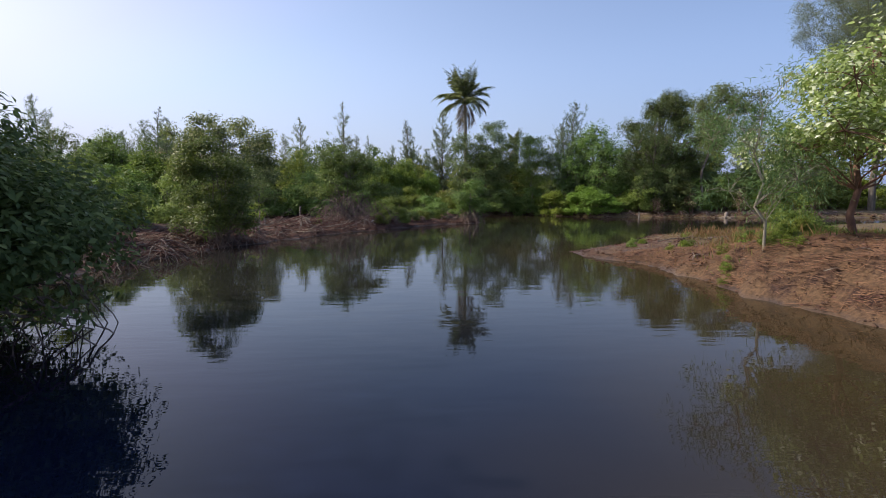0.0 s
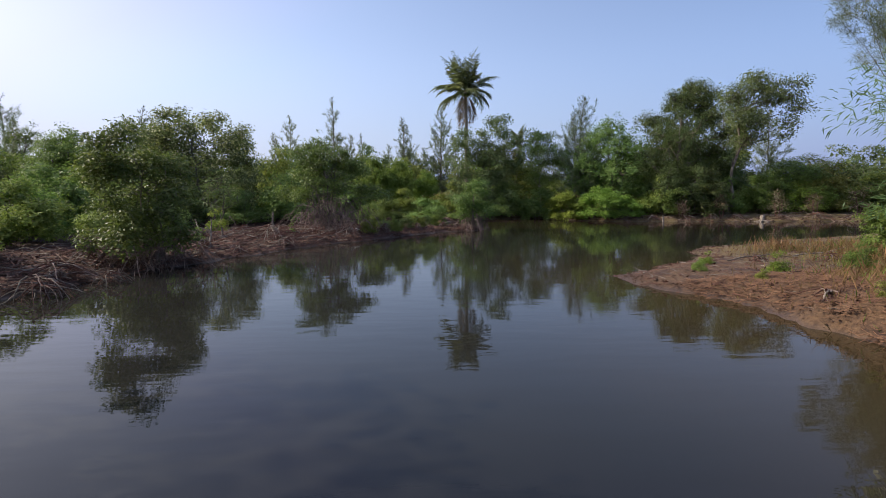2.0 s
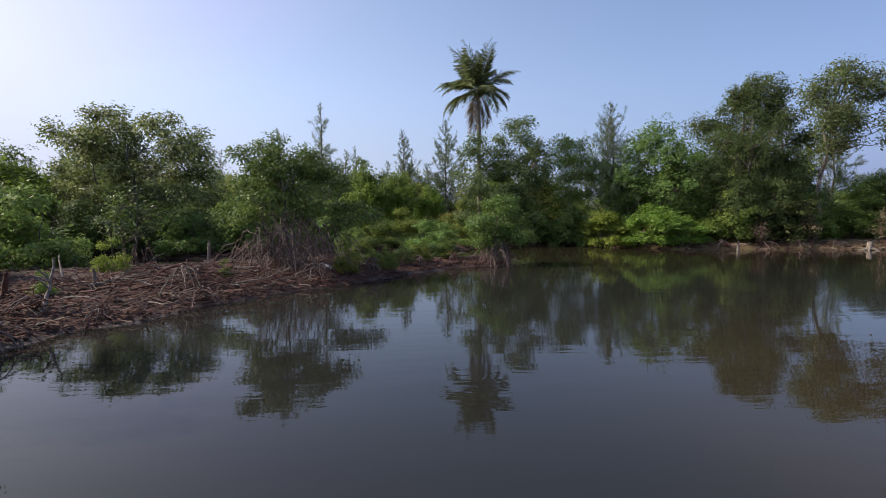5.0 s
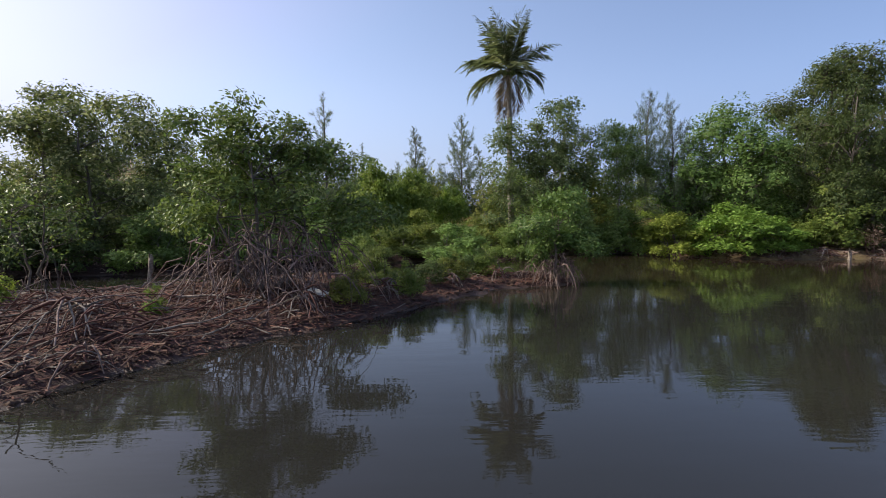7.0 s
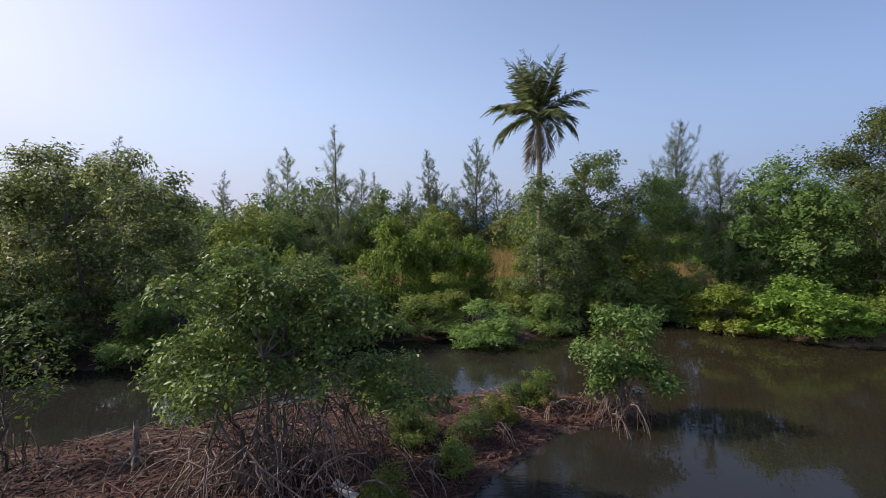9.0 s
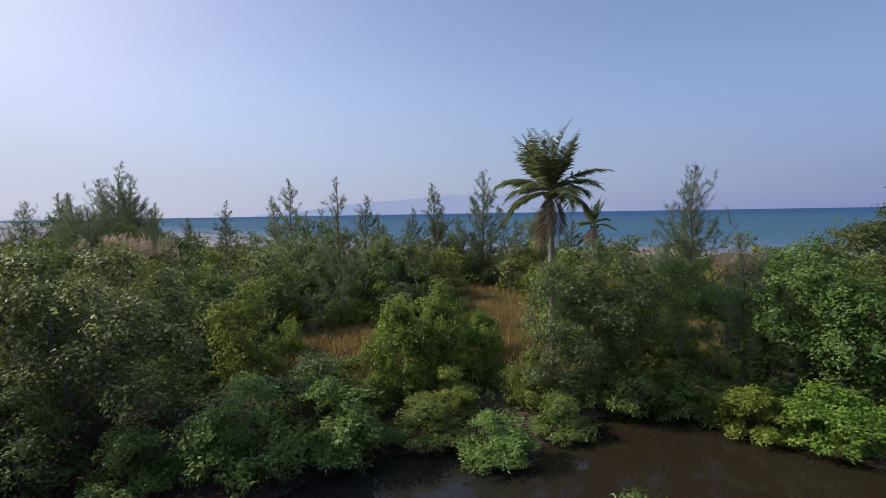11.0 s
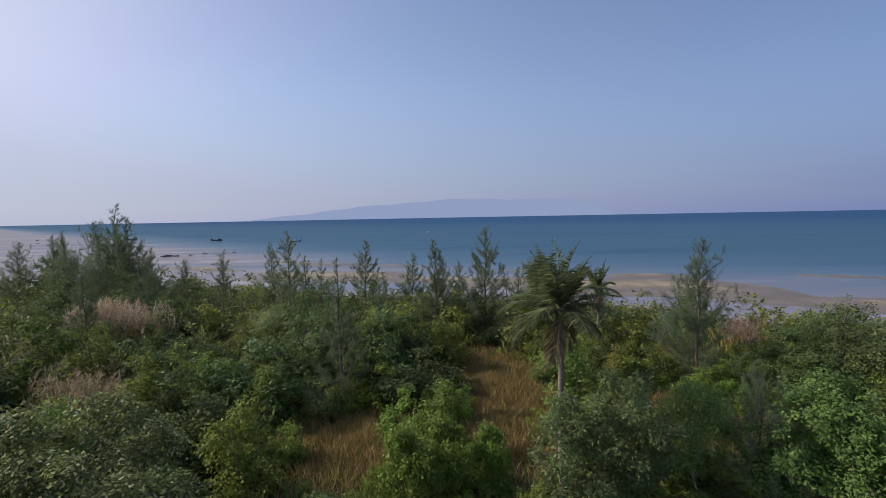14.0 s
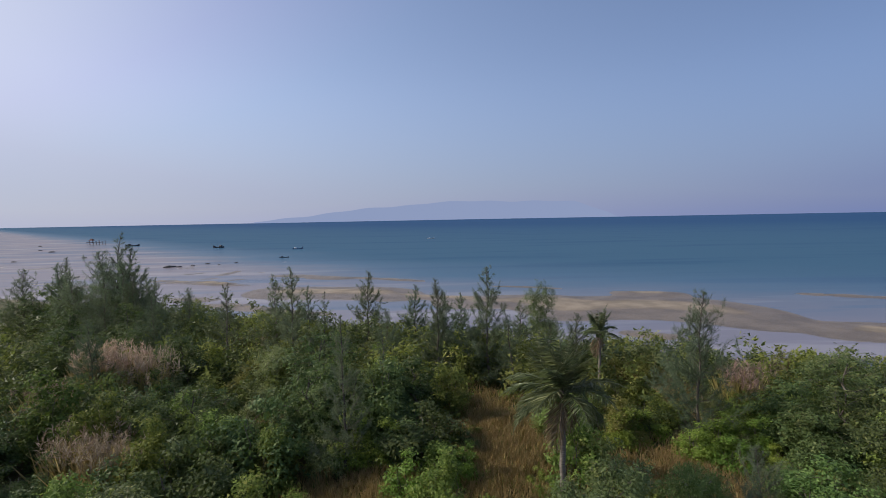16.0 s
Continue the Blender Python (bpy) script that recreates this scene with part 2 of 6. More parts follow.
bump(nt, bsdf, math_node(nt, "ADD", fine, math_node(nt, "MULTIPLY", mid_n, 1.5)), 0.8, 0.06)

# lagoon: murky brown water, nearly still
LAGOON, nt, bsdf, _ = graph("lagoon_water")
murk = noise_tex(nt, 0.12, 3.0)
sep = nt.nodes.new("ShaderNodeSeparateXYZ")
nt.links.new(nt.nodes.new("ShaderNodeTexCoord").outputs["Object"], sep.inputs[0])
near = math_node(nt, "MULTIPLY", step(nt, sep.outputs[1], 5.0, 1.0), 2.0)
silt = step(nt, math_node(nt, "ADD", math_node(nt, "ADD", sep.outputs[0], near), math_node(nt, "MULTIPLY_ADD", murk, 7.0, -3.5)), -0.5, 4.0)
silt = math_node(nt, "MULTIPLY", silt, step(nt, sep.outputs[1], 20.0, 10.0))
# dark blue at low y: mirrored sky put into the water's colour
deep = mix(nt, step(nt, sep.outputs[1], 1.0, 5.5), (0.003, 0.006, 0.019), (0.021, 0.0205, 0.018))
# browner far in; the west keeps a darker colour for the shade there
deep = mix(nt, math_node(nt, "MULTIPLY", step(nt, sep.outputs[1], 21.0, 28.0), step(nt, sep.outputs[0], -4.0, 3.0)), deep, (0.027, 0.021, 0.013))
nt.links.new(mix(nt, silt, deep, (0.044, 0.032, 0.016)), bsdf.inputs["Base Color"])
bsdf.inputs["Roughness"].default_value = 0.012
bsdf.inputs["IOR"].default_value = 1.33
long_w = noise_tex(nt, 1.0, 3.0, 0.5, stretch=(0.9, 3.2, 1))
tiny_w = noise_tex(nt, 5.0, 2.0, 0.5, stretch=(0.7, 3.0, 1))
gust = math_node(nt, "MULTIPLY", step(nt, noise_tex(nt, 0.16, 2.0), 0.42, 0.62), math_node(nt, "MULTIPLY_ADD", step(nt, sep.outputs[1], 12.0, 20.0), 2.4, 0.8))
wave = math_node(nt, "ADD", math_node(nt, "MULTIPLY", long_w, 1.0), math_node(nt, "MULTIPLY", tiny_w, math_node(nt, "MULTIPLY_ADD", gust, 0.16, 0.03)))
bump(nt, bsdf, wave, 0.2, 0.015)

# sea: grey-mauve shallows over sand, turquoise, then deep blue
SEA, nt, bsdf, _ = graph("sea_water")
pos = nt.nodes.new("ShaderNodeTexCoord").outputs["Object"]
sep = nt.nodes.new("ShaderNodeSeparateXYZ")
nt.links.new(pos, sep.inputs[0])
coast = math_node(nt, "ADD", sep.outputs[1], math_node(nt, "MULTIPLY", sep.outputs[0], 0.437))
wob = math_node(nt, "MULTIPLY_ADD", noise_tex(nt, 0.018, 4.0, stretch=(0.5, 1.6, 1)), 70.0, -35.0)
# the flats reach farther out to the west
west = math_node(nt, "MULTIPLY", math_node(nt, "MINIMUM", math_node(nt, "ADD", sep.outputs[0], 5.0), 0.0), 0.6)
off = math_node(nt, "ADD", math_node(nt, "ADD", coast, wob), west)
streak = noise_tex(nt, 0.05, 4.0, 0.6, stretch=(0.3, 1.5, 1))
shallow = mix(nt, step(nt, streak, 0.52, 0.62), (0.235, 0.195, 0.2), (0.33, 0.285, 0.275))
shallow = mix(nt, step(nt, streak, 0.46, 0.38), shallow, (0.16, 0.17, 0.21))
c1 = mix(nt, step(nt, off, 100.0, 165.0), shallow, (0.055, 0.127, 0.2))
c1 = mix(nt, math_node(nt, "MULTIPLY", step(nt, noise_tex(nt, 0.03, 3.0, 0.6, stretch=(0.22, 1.4, 1)), 0.5, 0.68), 0.5), c1, (0.03, 0.085, 0.17))
c2 = mix(nt, step(nt, off, 170.0, 1300.0), c1, (0.03, 0.085, 0.185))
ripple = node(nt, "ShaderNodeBump", Strength=0.5, Distance=0.12)
nt.links.new(noise_tex(nt, 0.8, 4.0, 0.6, stretch=(0.6, 1.6, 1)), ripple.inputs["Height"])
body = nt.nodes.new("ShaderNodeBsdfDiffuse")
nt.links.new(c2, body.inputs["Color"])
sheen = node(nt, "ShaderNodeBsdfGlossy", Roughness=0.16)
nt.links.new(ripple.outputs[0], sheen.inputs["Normal"])
# wind-roughened water mirrors the sky less than still shallows do
calm = math_node(nt, "MULTIPLY_ADD", step(nt, off, 110.0, 230.0), -0.27, 0.36)
ms = nt.nodes.new("ShaderNodeMixShader")
nt.links.new(calm, ms.inputs[0])
nt.links.new(body.outputs[0], ms.inputs[1])
nt.links.new(sheen.outputs[0], ms.inputs[2])
nt.links.new(ms.outputs[0], nt.nodes["Material Output"].inputs["Surface"])

# haze before the headland, put into an even pale blue emission
HAZE_GLOW, nt, bsdf, out = graph("painted_haze")
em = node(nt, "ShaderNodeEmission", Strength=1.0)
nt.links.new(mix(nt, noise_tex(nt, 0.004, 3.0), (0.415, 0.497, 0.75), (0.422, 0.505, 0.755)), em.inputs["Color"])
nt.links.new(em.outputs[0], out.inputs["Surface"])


def paint(name, colour, rough=0.5):
    m, nt, bsdf, _ = graph(name)
    wear = noise_tex(nt, 3.0, 4.0)
    nt.links.new(mix(nt, step(nt, wear, 0.45, 0.75), colour, tuple(c * 0.6 for c in colour)), bsdf.inputs["Base Color"])
    bsdf.inputs["Roughness"].default_value = rough
    return m


BOAT_DARK, BOAT_BLUE, BOAT_WHITE = paint("tarred_hull", (0.03, 0.035, 0.05)), paint("blue_hull", (0.05, 0.10, 0.20)), paint("white_paint", (0.75, 0.75, 0.72))


# ---- mesh helpers ----
def mesh_of(name, verts, faces, smooth=False):
    me = bpy.data.meshes.new(name)
    verts = np.asarray(verts, float)
    if isinstance(faces, np.ndarray):
        k = faces.shape[1]
        me.vertices.add(len(verts))
        me.vertices.foreach_set("co", verts.ravel())
        me.loops.add(faces.size)
        me.loops.foreach_set("vertex_index", faces.ravel().astype(np.int32))
        me.polygons.add(len(faces))
        me.polygons.foreach_set("loop_start", np.arange(0, faces.size, k, dtype=np.int32))
        me.update(calc_edges=True)
    else:
        me.from_pydata(verts.tolist(), [], faces)
    if smooth:
        me.polygons.foreach_set("use_smooth", np.ones(len(me.polygons), bool))
    me.update()
    return me


def part(name, me, material, parent, label=""):
    ob = new(name, me)
    if material and not me.materials:
        me.materials.append(material)
    ob.parent = parent
    return tagged(ob, label)


def thing(name, label, category, group="", m=None, kind=""):
    ob = new(name)
    ob.empty_display_size = 0.2
    if m is not None:
        ob.matrix_basis = m
    return tagged(ob, label, category, group, kind)


def placed(x, y, z, turn=0.0, size=1.0, tall=None, tilt=0.0):
    return pose(x, y, z, tilt, 0, turn) @ Matrix.Diagonal((size, size, tall or size, 1.0))


class Build:
    """Collects tubes or leaves into one mesh."""

    def __init__(self):
        self.v, self.f, self.n = [], [], 0

    def add(self, v, f):
        self.v.append(np.asarray(v, float))
        self.f.append(np.asarray(f) + self.n)
        self.n += len(v)

    def mesh(self, name, smooth=False):
        return mesh_of(name, np.concatenate(self.v), np.concatenate(self.f), smooth)


def tube(points, radii, sides=6):
    """A tapered round limb along points: verts and quads, closed by a narrow end."""
    p = np.asarray(points, float)
    d = np.gradient(p, axis=0)
    d /= np.linalg.norm(d, axis=1)[:, None] + 1e-9
    ref = np.where(np.abs(d[:, 2:3]) > 0.9, [[1.0, 0, 0]], [[0, 0, 1.0]])
    a = np.cross(d, ref)
    a /= np.linalg.norm(a, axis=1)[:, None] + 1e-9
    b = np.cross(d, a)
    ang = np.linspace(0, 2 * np.pi, sides, endpoint=False)
    r = np.asarray(radii, float)[:, None, None]
    v = p[:, None] + r * (np.cos(ang)[None, :, None] * a[:, None] + np.sin(ang)[None, :, None] * b[:, None])
    n = len(p)
    i, j = np.meshgrid(np.arange(n - 1), np.arange(sides), indexing="ij")
    k = (j + 1) % sides
    f = np.stack([i * sides + j, i * sides + k, (i + 1) * sides + k, (i + 1) * sides + j], -1).reshape(-1, 4)
    return v.reshape(-1, 3), f


def bend(a, b, sag, rng, n=5, jitter=0.03):
    """A bowed way from a to b."""
    a, b = np.asarray(a, float), np.asarray(b, float)
    t = np.linspace(0, 1, n)[:, None]
    p = a + (b - a) * t
    p[:, 2] += (4 * t * (1 - t))[:, 0] * sag
    p[1:-1] += rng.normal(0, jitter * np.linalg.norm(b - a), (n - 2, 3))
    return p


def unit(v):
    return v / (np.linalg.norm(v, axis=-1, keepdims=True) + 1e-9)


def leaves(rng, at, along, length, width, fold=0.25, spread=0.5, simple=False, face=None):
    """One folded pointed leaf at each place, growing along the given ways, its upper side turned to face if given."""
    n = len(at)
    along = unit(along + rng.normal(0, spread, (n, 3)))
    if face is not None:
        up = unit(face + rng.normal(0, 0.42, (n, 3)))
        along = unit(along - (along * up).sum(1, keepdims=True) * up)
        side = np.cross(along, up)
    else:
        side = unit(np.cross(along, unit(rng.normal(0, 0.45, (n, 3)) + [0, 0, 1.0])))
    up = np.cross(side, along)
    s = rng.uniform(0.65, 1.25, (n, 1))
    ln, wd = length * s, width * s
    tip = at + along * ln - up * ln * 0.08
    if simple:
        v = np.stack([at - side * wd * 0.8, at + along * ln * 0.3 + side * wd, tip], 1).reshape(-1, 3)
        return v, np.arange(3 * n).reshape(-1, 3)
    midp = at + along * ln * 0.45
    v = np.stack([at, midp + side * wd + up * wd * fold, tip, midp - side * wd + up * wd * fold], 1).reshape(-1, 3)
    b = np.arange(n)[:, None] * 4
    return v, np.concatenate([b + [[0, 1, 2, 2]], b + [[0, 2, 3, 3]]])[:, :3]


def lobes_of(rng, radius, low, high, count, flat=0.8, skirt=0):
    """Uneven rounded masses that make up a crown between two heights."""
    out = []
    for i in range(count):
        a, r = rng.uniform(0, 2 * np.pi), radius * math.sqrt(rng.uniform(0.02, 0.62))
        size = radius * rng.uniform(0.34, 0.6)
        z = rng.uniform(low + size * 0.5, max(high - size * flat, low + size * 0.55))
        z = z * (1 - 0.25 * r / radius) + low * 0.25 * r / radius
        out.append((r * math.cos(a), r * math.sin(a), z, size, size * flat))
    for i in range(skirt):
        a, size = 2 * np.pi * (i + rng.uniform(-0.3, 0.3)) / skirt, radius * rng.uniform(0.3, 0.42)
        out.append((radius * 0.68 * math.cos(a), radius * 0.68 * math.sin(a), low + size * rng.uniform(0.55, 0.9), size, size * 0.85))
    out.append((rng.uniform(-0.2, 0.2) * radius, rng.uniform(-0.2, 0.2) * radius, high - radius * 0.4 * flat, radius * 0.4, radius * 0.4 * flat))
    return out


def twig_ends(rng, lobes, n):
    w = np.array([l[3] ** 2 for l in lobes])
    pick = rng.choice(len(lobes), n, p=w / w.sum())
    l = np.array(lobes)[pick]
    d = unit(rng.normal(0, 1, (n, 3)))
    d[:, 2] = np.where((d[:, 2] < -0.3) & (rng.random(n) < 0.6), -d[:, 2], d[:, 2])
    d = unit(d)
    r = rng.uniform(0.35, 1.0, n) ** 0.5 * rng.uniform(0.84, 1.04, n)
    # stray shoots reach past the rounded masses
    stray = rng.random(n) < 0.13
    r = np.where(stray, r * rng.uniform(1.1, 1.4, n), r)
    d = np.where(stray[:, None], unit(d + [0, 0, 0.5]), d)
    return l[:, :3] + d * r[:, None] * l[:, [3, 3, 4]], d


def broadleaf(name, label, category, leaf, bark, seed, height, radius, low, lobes=8, ends=150, per=22, length=0.12, width=0.035, cluster=0.2,
              stems=1, girth=0.05, flat=0.8, group="", droop=0.0, limb_show=1.0, skirt=0, simple=False, core=20, crown_of=None, lean=(0.0, 0.0)):
    """A tree or shrub at the origin: trunk or stems, limbs, and a crown of leaf sprays at the twig ends."""
    rng = np.random.default_rng(seed)
    ob = thing(name, label, category, group)
    lobe = crown_of or lobes_of(rng, radius, low, height, lobes, flat, skirt)
    at, out = twig_ends(rng, lobe, ends)
    keep = at[:, 2] > 0.1
    at, out = at[keep], out[keep]
    limbs = Build()
    for s in range(stems):
        a = rng.uniform(0, 2 * np.pi)
        foot = np.array([math.cos(a), math.sin(a), 0]) * (0.0 if stems == 1 else radius * 0.18)
        top = np.array([rng.normal(0, 0.12) * radius, rng.normal(0, 0.12) * radius, height * (0.86 if stems == 1 else 0.7)]) + foot * 2.5 + np.array([lean[0], lean[1], 0])
        path = bend(foot, top, 0, rng, 8, 0.025)
        v, f = tube(path, np.linspace(girth, girth * 0.25, 8), 8 if girth > 0.04 else 5)
        part("trunk" if stems == 1 else "stem", mesh_of("trunk", v, f, True), bark, ob)
        for l in lobe[s::stems]:
            k = int(np.clip(np.interp(l[2] - 0.6 * l[3], path[:, 2], np.arange(8)), 1, 6))
            c = np.array(l[:3])
            limbs.add(*tube(bend(path[k], c, 0.1 * l[3], rng, 5, 0.04), np.linspace(girth * 0.32, girth * 0.1, 5), 4))
            mine = at[np.linalg.norm((at - c) / [l[3], l[3], l[4]], axis=1) < 1.15][: int(10 * limb_show)]
            for e in mine:
                limbs.add(*tube(bend(c, e, 0.05, rng, 3, 0.04), np.linspace(girth * 0.16, girth * 0.06, 3), 4))
    part("branchwork", limbs.mesh("branchwork", True), bark, ob)
    n = len(at) * per
    base = np.repeat(at, per, 0) + unit(rng.normal(0, 1, (n, 3))) * np.cbrt(rng.random((n, 1))) * 1.9 * cluster * [1, 1, 0.8]
    way = np.repeat(out, per, 0) * 0.6 + unit(base - np.repeat(at, per, 0)) * 0.6 + [0, 0, 0.25 - droop]
    crown = Build()
    face = np.repeat(out, per, 0) * 0.75 + [0, 0, 0.55]
    crown.add(*leaves(rng, base, way, length, width, spread=0.8, simple=simple, face=face if droop == 0 else None))
    # inner leaves keep the middle of each mass dense
    for l in lobe if core else ():
        d = unit(rng.normal(0, 1, (core, 3)))
        c = np.array(l[:3]) + d * rng.uniform(0.05, 0.5, (core, 1)) * [l[3], l[3], l[4]]
        crown.add(*leaves(rng, c, d * 0.4 + [0, 0, -0.5], min(0.3 * l[3], 2.0 * length), min(0.12 * l[3], 2.2 * width), simple=simple))
    part("crown", crown.mesh("crown"), leaf, ob)
    return ob


def casuarina(seed, height, label, group="", spread=0.24, count=70, lean=0.0, dense=1.0, needle=None, long=0.042, loose=0.011, first=0.06):
    """A slim she-oak: a leader bowed by the wind, uneven rising limbs, brushes of thin needles."""
    rng = np.random.default_rng(seed)
    ob = thing("casuarina_tree", label, "tree", group)
    path = bend((0, 0, 0), (rng.normal(0, 0.02) * height + lean * height, rng.normal(0, 0.02) * height, height), 0, rng, 10, 0.006)
    path[:, 0] -= 0.035 * height * np.linspace(0, 1, 10) ** 3
    v, f = tube(path, np.linspace(height * 0.012, height * 0.0012, 10), 7)
    part("trunk", mesh_of("trunk", v, f, True), BARK, ob)
    limbs, at, way, size = Build(), [], [], []
    for i in range(count):
        t = first + (0.99 - first) * (i / count) ** 0.85
        root = np.array([np.interp(t, np.linspace(0, 1, 10), path[:, k]) for k in range(3)])
        a = rng.uniform(0, 2 * np.pi)
        reach = height * spread * (1.0 - t) ** 0.8 * (rng.uniform(0.6, 1.0) if rng.random() < 0.5 else rng.uniform(0.2, 0.6))
        end = root + np.array([math.cos(a) * reach, math.sin(a) * reach, reach * rng.uniform(0.35, 0.85) * (1 + 1.6 * t)])
        p = bend(root, end, -0.14 * reach, rng, 5, 0.04)
        limbs.add(*tube(p, np.linspace(height * 0.002, height * 0.0004, 5), 4))
        plumes = [(p, reach)]
        for j in range(int(1 + 5 * reach / (height * spread))):
            k = rng.uniform(1.0, 3.8)
            q0 = np.array([np.interp(k, np.arange(5), p[:, c]) for c in range(3)])
            ln = reach * rng.uniform(0.25, 0.5)
            q1 = q0 + unit(unit(end - root) * 0.8 + rng.normal(0, 0.55, 3) + [0, 0, 0.25]) * ln
            twig = bend(q0, q1, -0.1 * ln, rng, 5, 0.05)
            limbs.add(*tube(twig, np.linspace(height * 0.0014, height * 0.0005, 5), 3))
            plumes.append((twig, ln))
        for q, ln in plumes:
            n = int(dense * (10 + 75 * ln / (height * spread)))
            s = rng.uniform(0.1, 1.0, n) ** 0.7 * 4
            at.append(np.stack([np.interp(s, np.arange(5), q[:, c]) for c in range(3)], -1) + rng.normal(0, loose * height * spread, (n, 3)))
            size.append(np.full(n, 0.35 + 0.65 * (1 - t) ** 0.7))
            way.append(np.tile(unit(q[-1] - q[0]) * 0.8 + [0, 0, -0.1], (n, 1)) + rng.normal(0, 0.42, (n, 3)))
    part("branchwork", limbs.mesh("branchwork", True), BARK, ob)
    at, way = np.concatenate(at), np.concatenate(way)
    v, f = leaves(rng, at, way, long * height, needle or 0.0005 * height + 0.004, 0.1, 0.25, simple=True)
    v = v.reshape(-1, 3, 3)
    v = (v[:, :1] + (v - v[:, :1]) * np.concatenate(size)[:, None, None]).reshape(-1, 3)
    part("crown", mesh_of("crown", v, f), LEAF_NEEDLE, ob)
    return ob


# ---- ground: one sheet from the lagoon to the sea's horizon ----
SHORE = np.array([(-11, -40), (-10.4, -1), (-10.1, 3), (-9.8, 6.5), (-9.5, 9.8), (-9.3, 10.9), (-8.9, 12), (-8.5, 13.6), (-7.9, 14.7), (-7.5, 15.9), (-6.6, 17.1), (-5.8, 18.7),
                  (-5.1, 19.8), (-4.1, 20.8), (-3.1, 21.9), (-1.9, 23.7), (-0.3, 25.3), (1.6, 25.7), (1.7, 26.6), (-0.5, 27.6), (-3.1, 27.4),
                  (-5.7, 27.6), (-8.5, 25.9), (-10.9, 24.7), (-14, 24.2), (-24, 23.0), (-24, 27.5), (-14.4, 30.2), (-11.5, 30), (-8, 30.6),
                  (-5.2, 33.2), (-2.6, 33.2), (0, 32.2), (2, 35.2), (4.5, 36), (6.8, 36), (8, 34), (9.6, 32.6)])
SHORE = np.concatenate([SHORE, [(11.3, 31.4), (14, 31.1), (16.8, 30.6), (19.3, 30.1), (23, 29.5), (34, 28.8), (34, 26.5), (20, 22), (13, 19.2), (10.3, 18), (9.5, 17.7), (8, 17.1),
                                (6.8, 16.1), (6.6, 15.3), (6.1, 14.5), (5.6, 14.05), (5, 13.7), (4, 12.9), (2.85, 12.1), (2.9, 11.2), (3.2, 10.2), (3.6, 9.4), (4.1, 8.6), (4.05, 7.6), (4.0, 6.6), (4.1, 5.3), (4.3, 4.3), (4.6, 3.4), (5.3, -4), (6, -40)]])
# sandbars: centre, half length, half width, height above the sea bed
BARS = [(36, 105, 21, 6.4, 0.42), (10, 115, 14, 4.4, 0.36), (41, 122, 8, 1.5, 0.33), (17, 134.5, 11, 0.9, 0.3), (82, 111.5, 19, 1.7, 0.34), (62, 82, 11, 3.0, 0.4), (26, 85.5, 4, 0.8, 0.28),
        (-120, 178, 9, 1.0, 0.3), (-70, 164, 14, 0.8, 0.3), (-45, 166, 16, 2.6, 0.34), (-20, 156, 18, 1.8, 0.32), (-28, 132, 22, 4.8, 0.44), (-58, 125.5, 6, 1.0, 0.3), (-44, 115, 8, 1.1, 0.32),
        (-30.7, 108, 8, 0.9, 0.3), (-140, 236, 30, 1.4, 0.32), (-170, 290, 40, 1.6, 0.32), (-4, 122, 8, 1.0, 0.28)]
bar_rng = np.random.default_rng(17)
for i in range(34):
    bx = bar_rng.uniform(-190, -50)
    BARS.append((bx, 78 - 0.437 * bx + bar_rng.uniform(30, 130), bar_rng.uniform(6, 22), bar_rng.uniform(0.4, 1.1), bar_rng.uniform(0.2, 0.32)))
SEA_Z = -0.25


def shore_distance(x, y):
    """Metres from the lagoon's edge: positive on land."""
    p = np.stack([np.ravel(x), np.ravel(y)], -1)
    best, inside = np.full(len(p), 1e9), np.zeros(len(p), bool)
    for a, b in zip(SHORE, np.roll(SHORE, -1, 0)):
        ab = b - a
        t = np.clip(((p - a) @ ab) / (ab @ ab), 0, 1)
        best = np.minimum(best, np.hypot(*(p - a - t[:, None] * ab).T))
        cross = (a[1] > p[:, 1]) != (b[1] > p[:, 1])
        xi = a[0] + (p[:, 1] - a[1]) / (b[1] - a[1] + 1e-12) * ab[0]
        inside ^= cross & (p[:, 0] < xi)
    return np.where(inside, -best, best).reshape(np.shape(x))


def wobble(x, y, s, k):
    return np.sin(x * s + k) * np.cos(y * s * 1.13 + 2 * k) + 0.5 * np.sin(x * s * 2.3 + y * s * 1.7 + 3 * k) + 0.25 * np.sin(x * s * 5.1 - y * s * 4.3 + k)


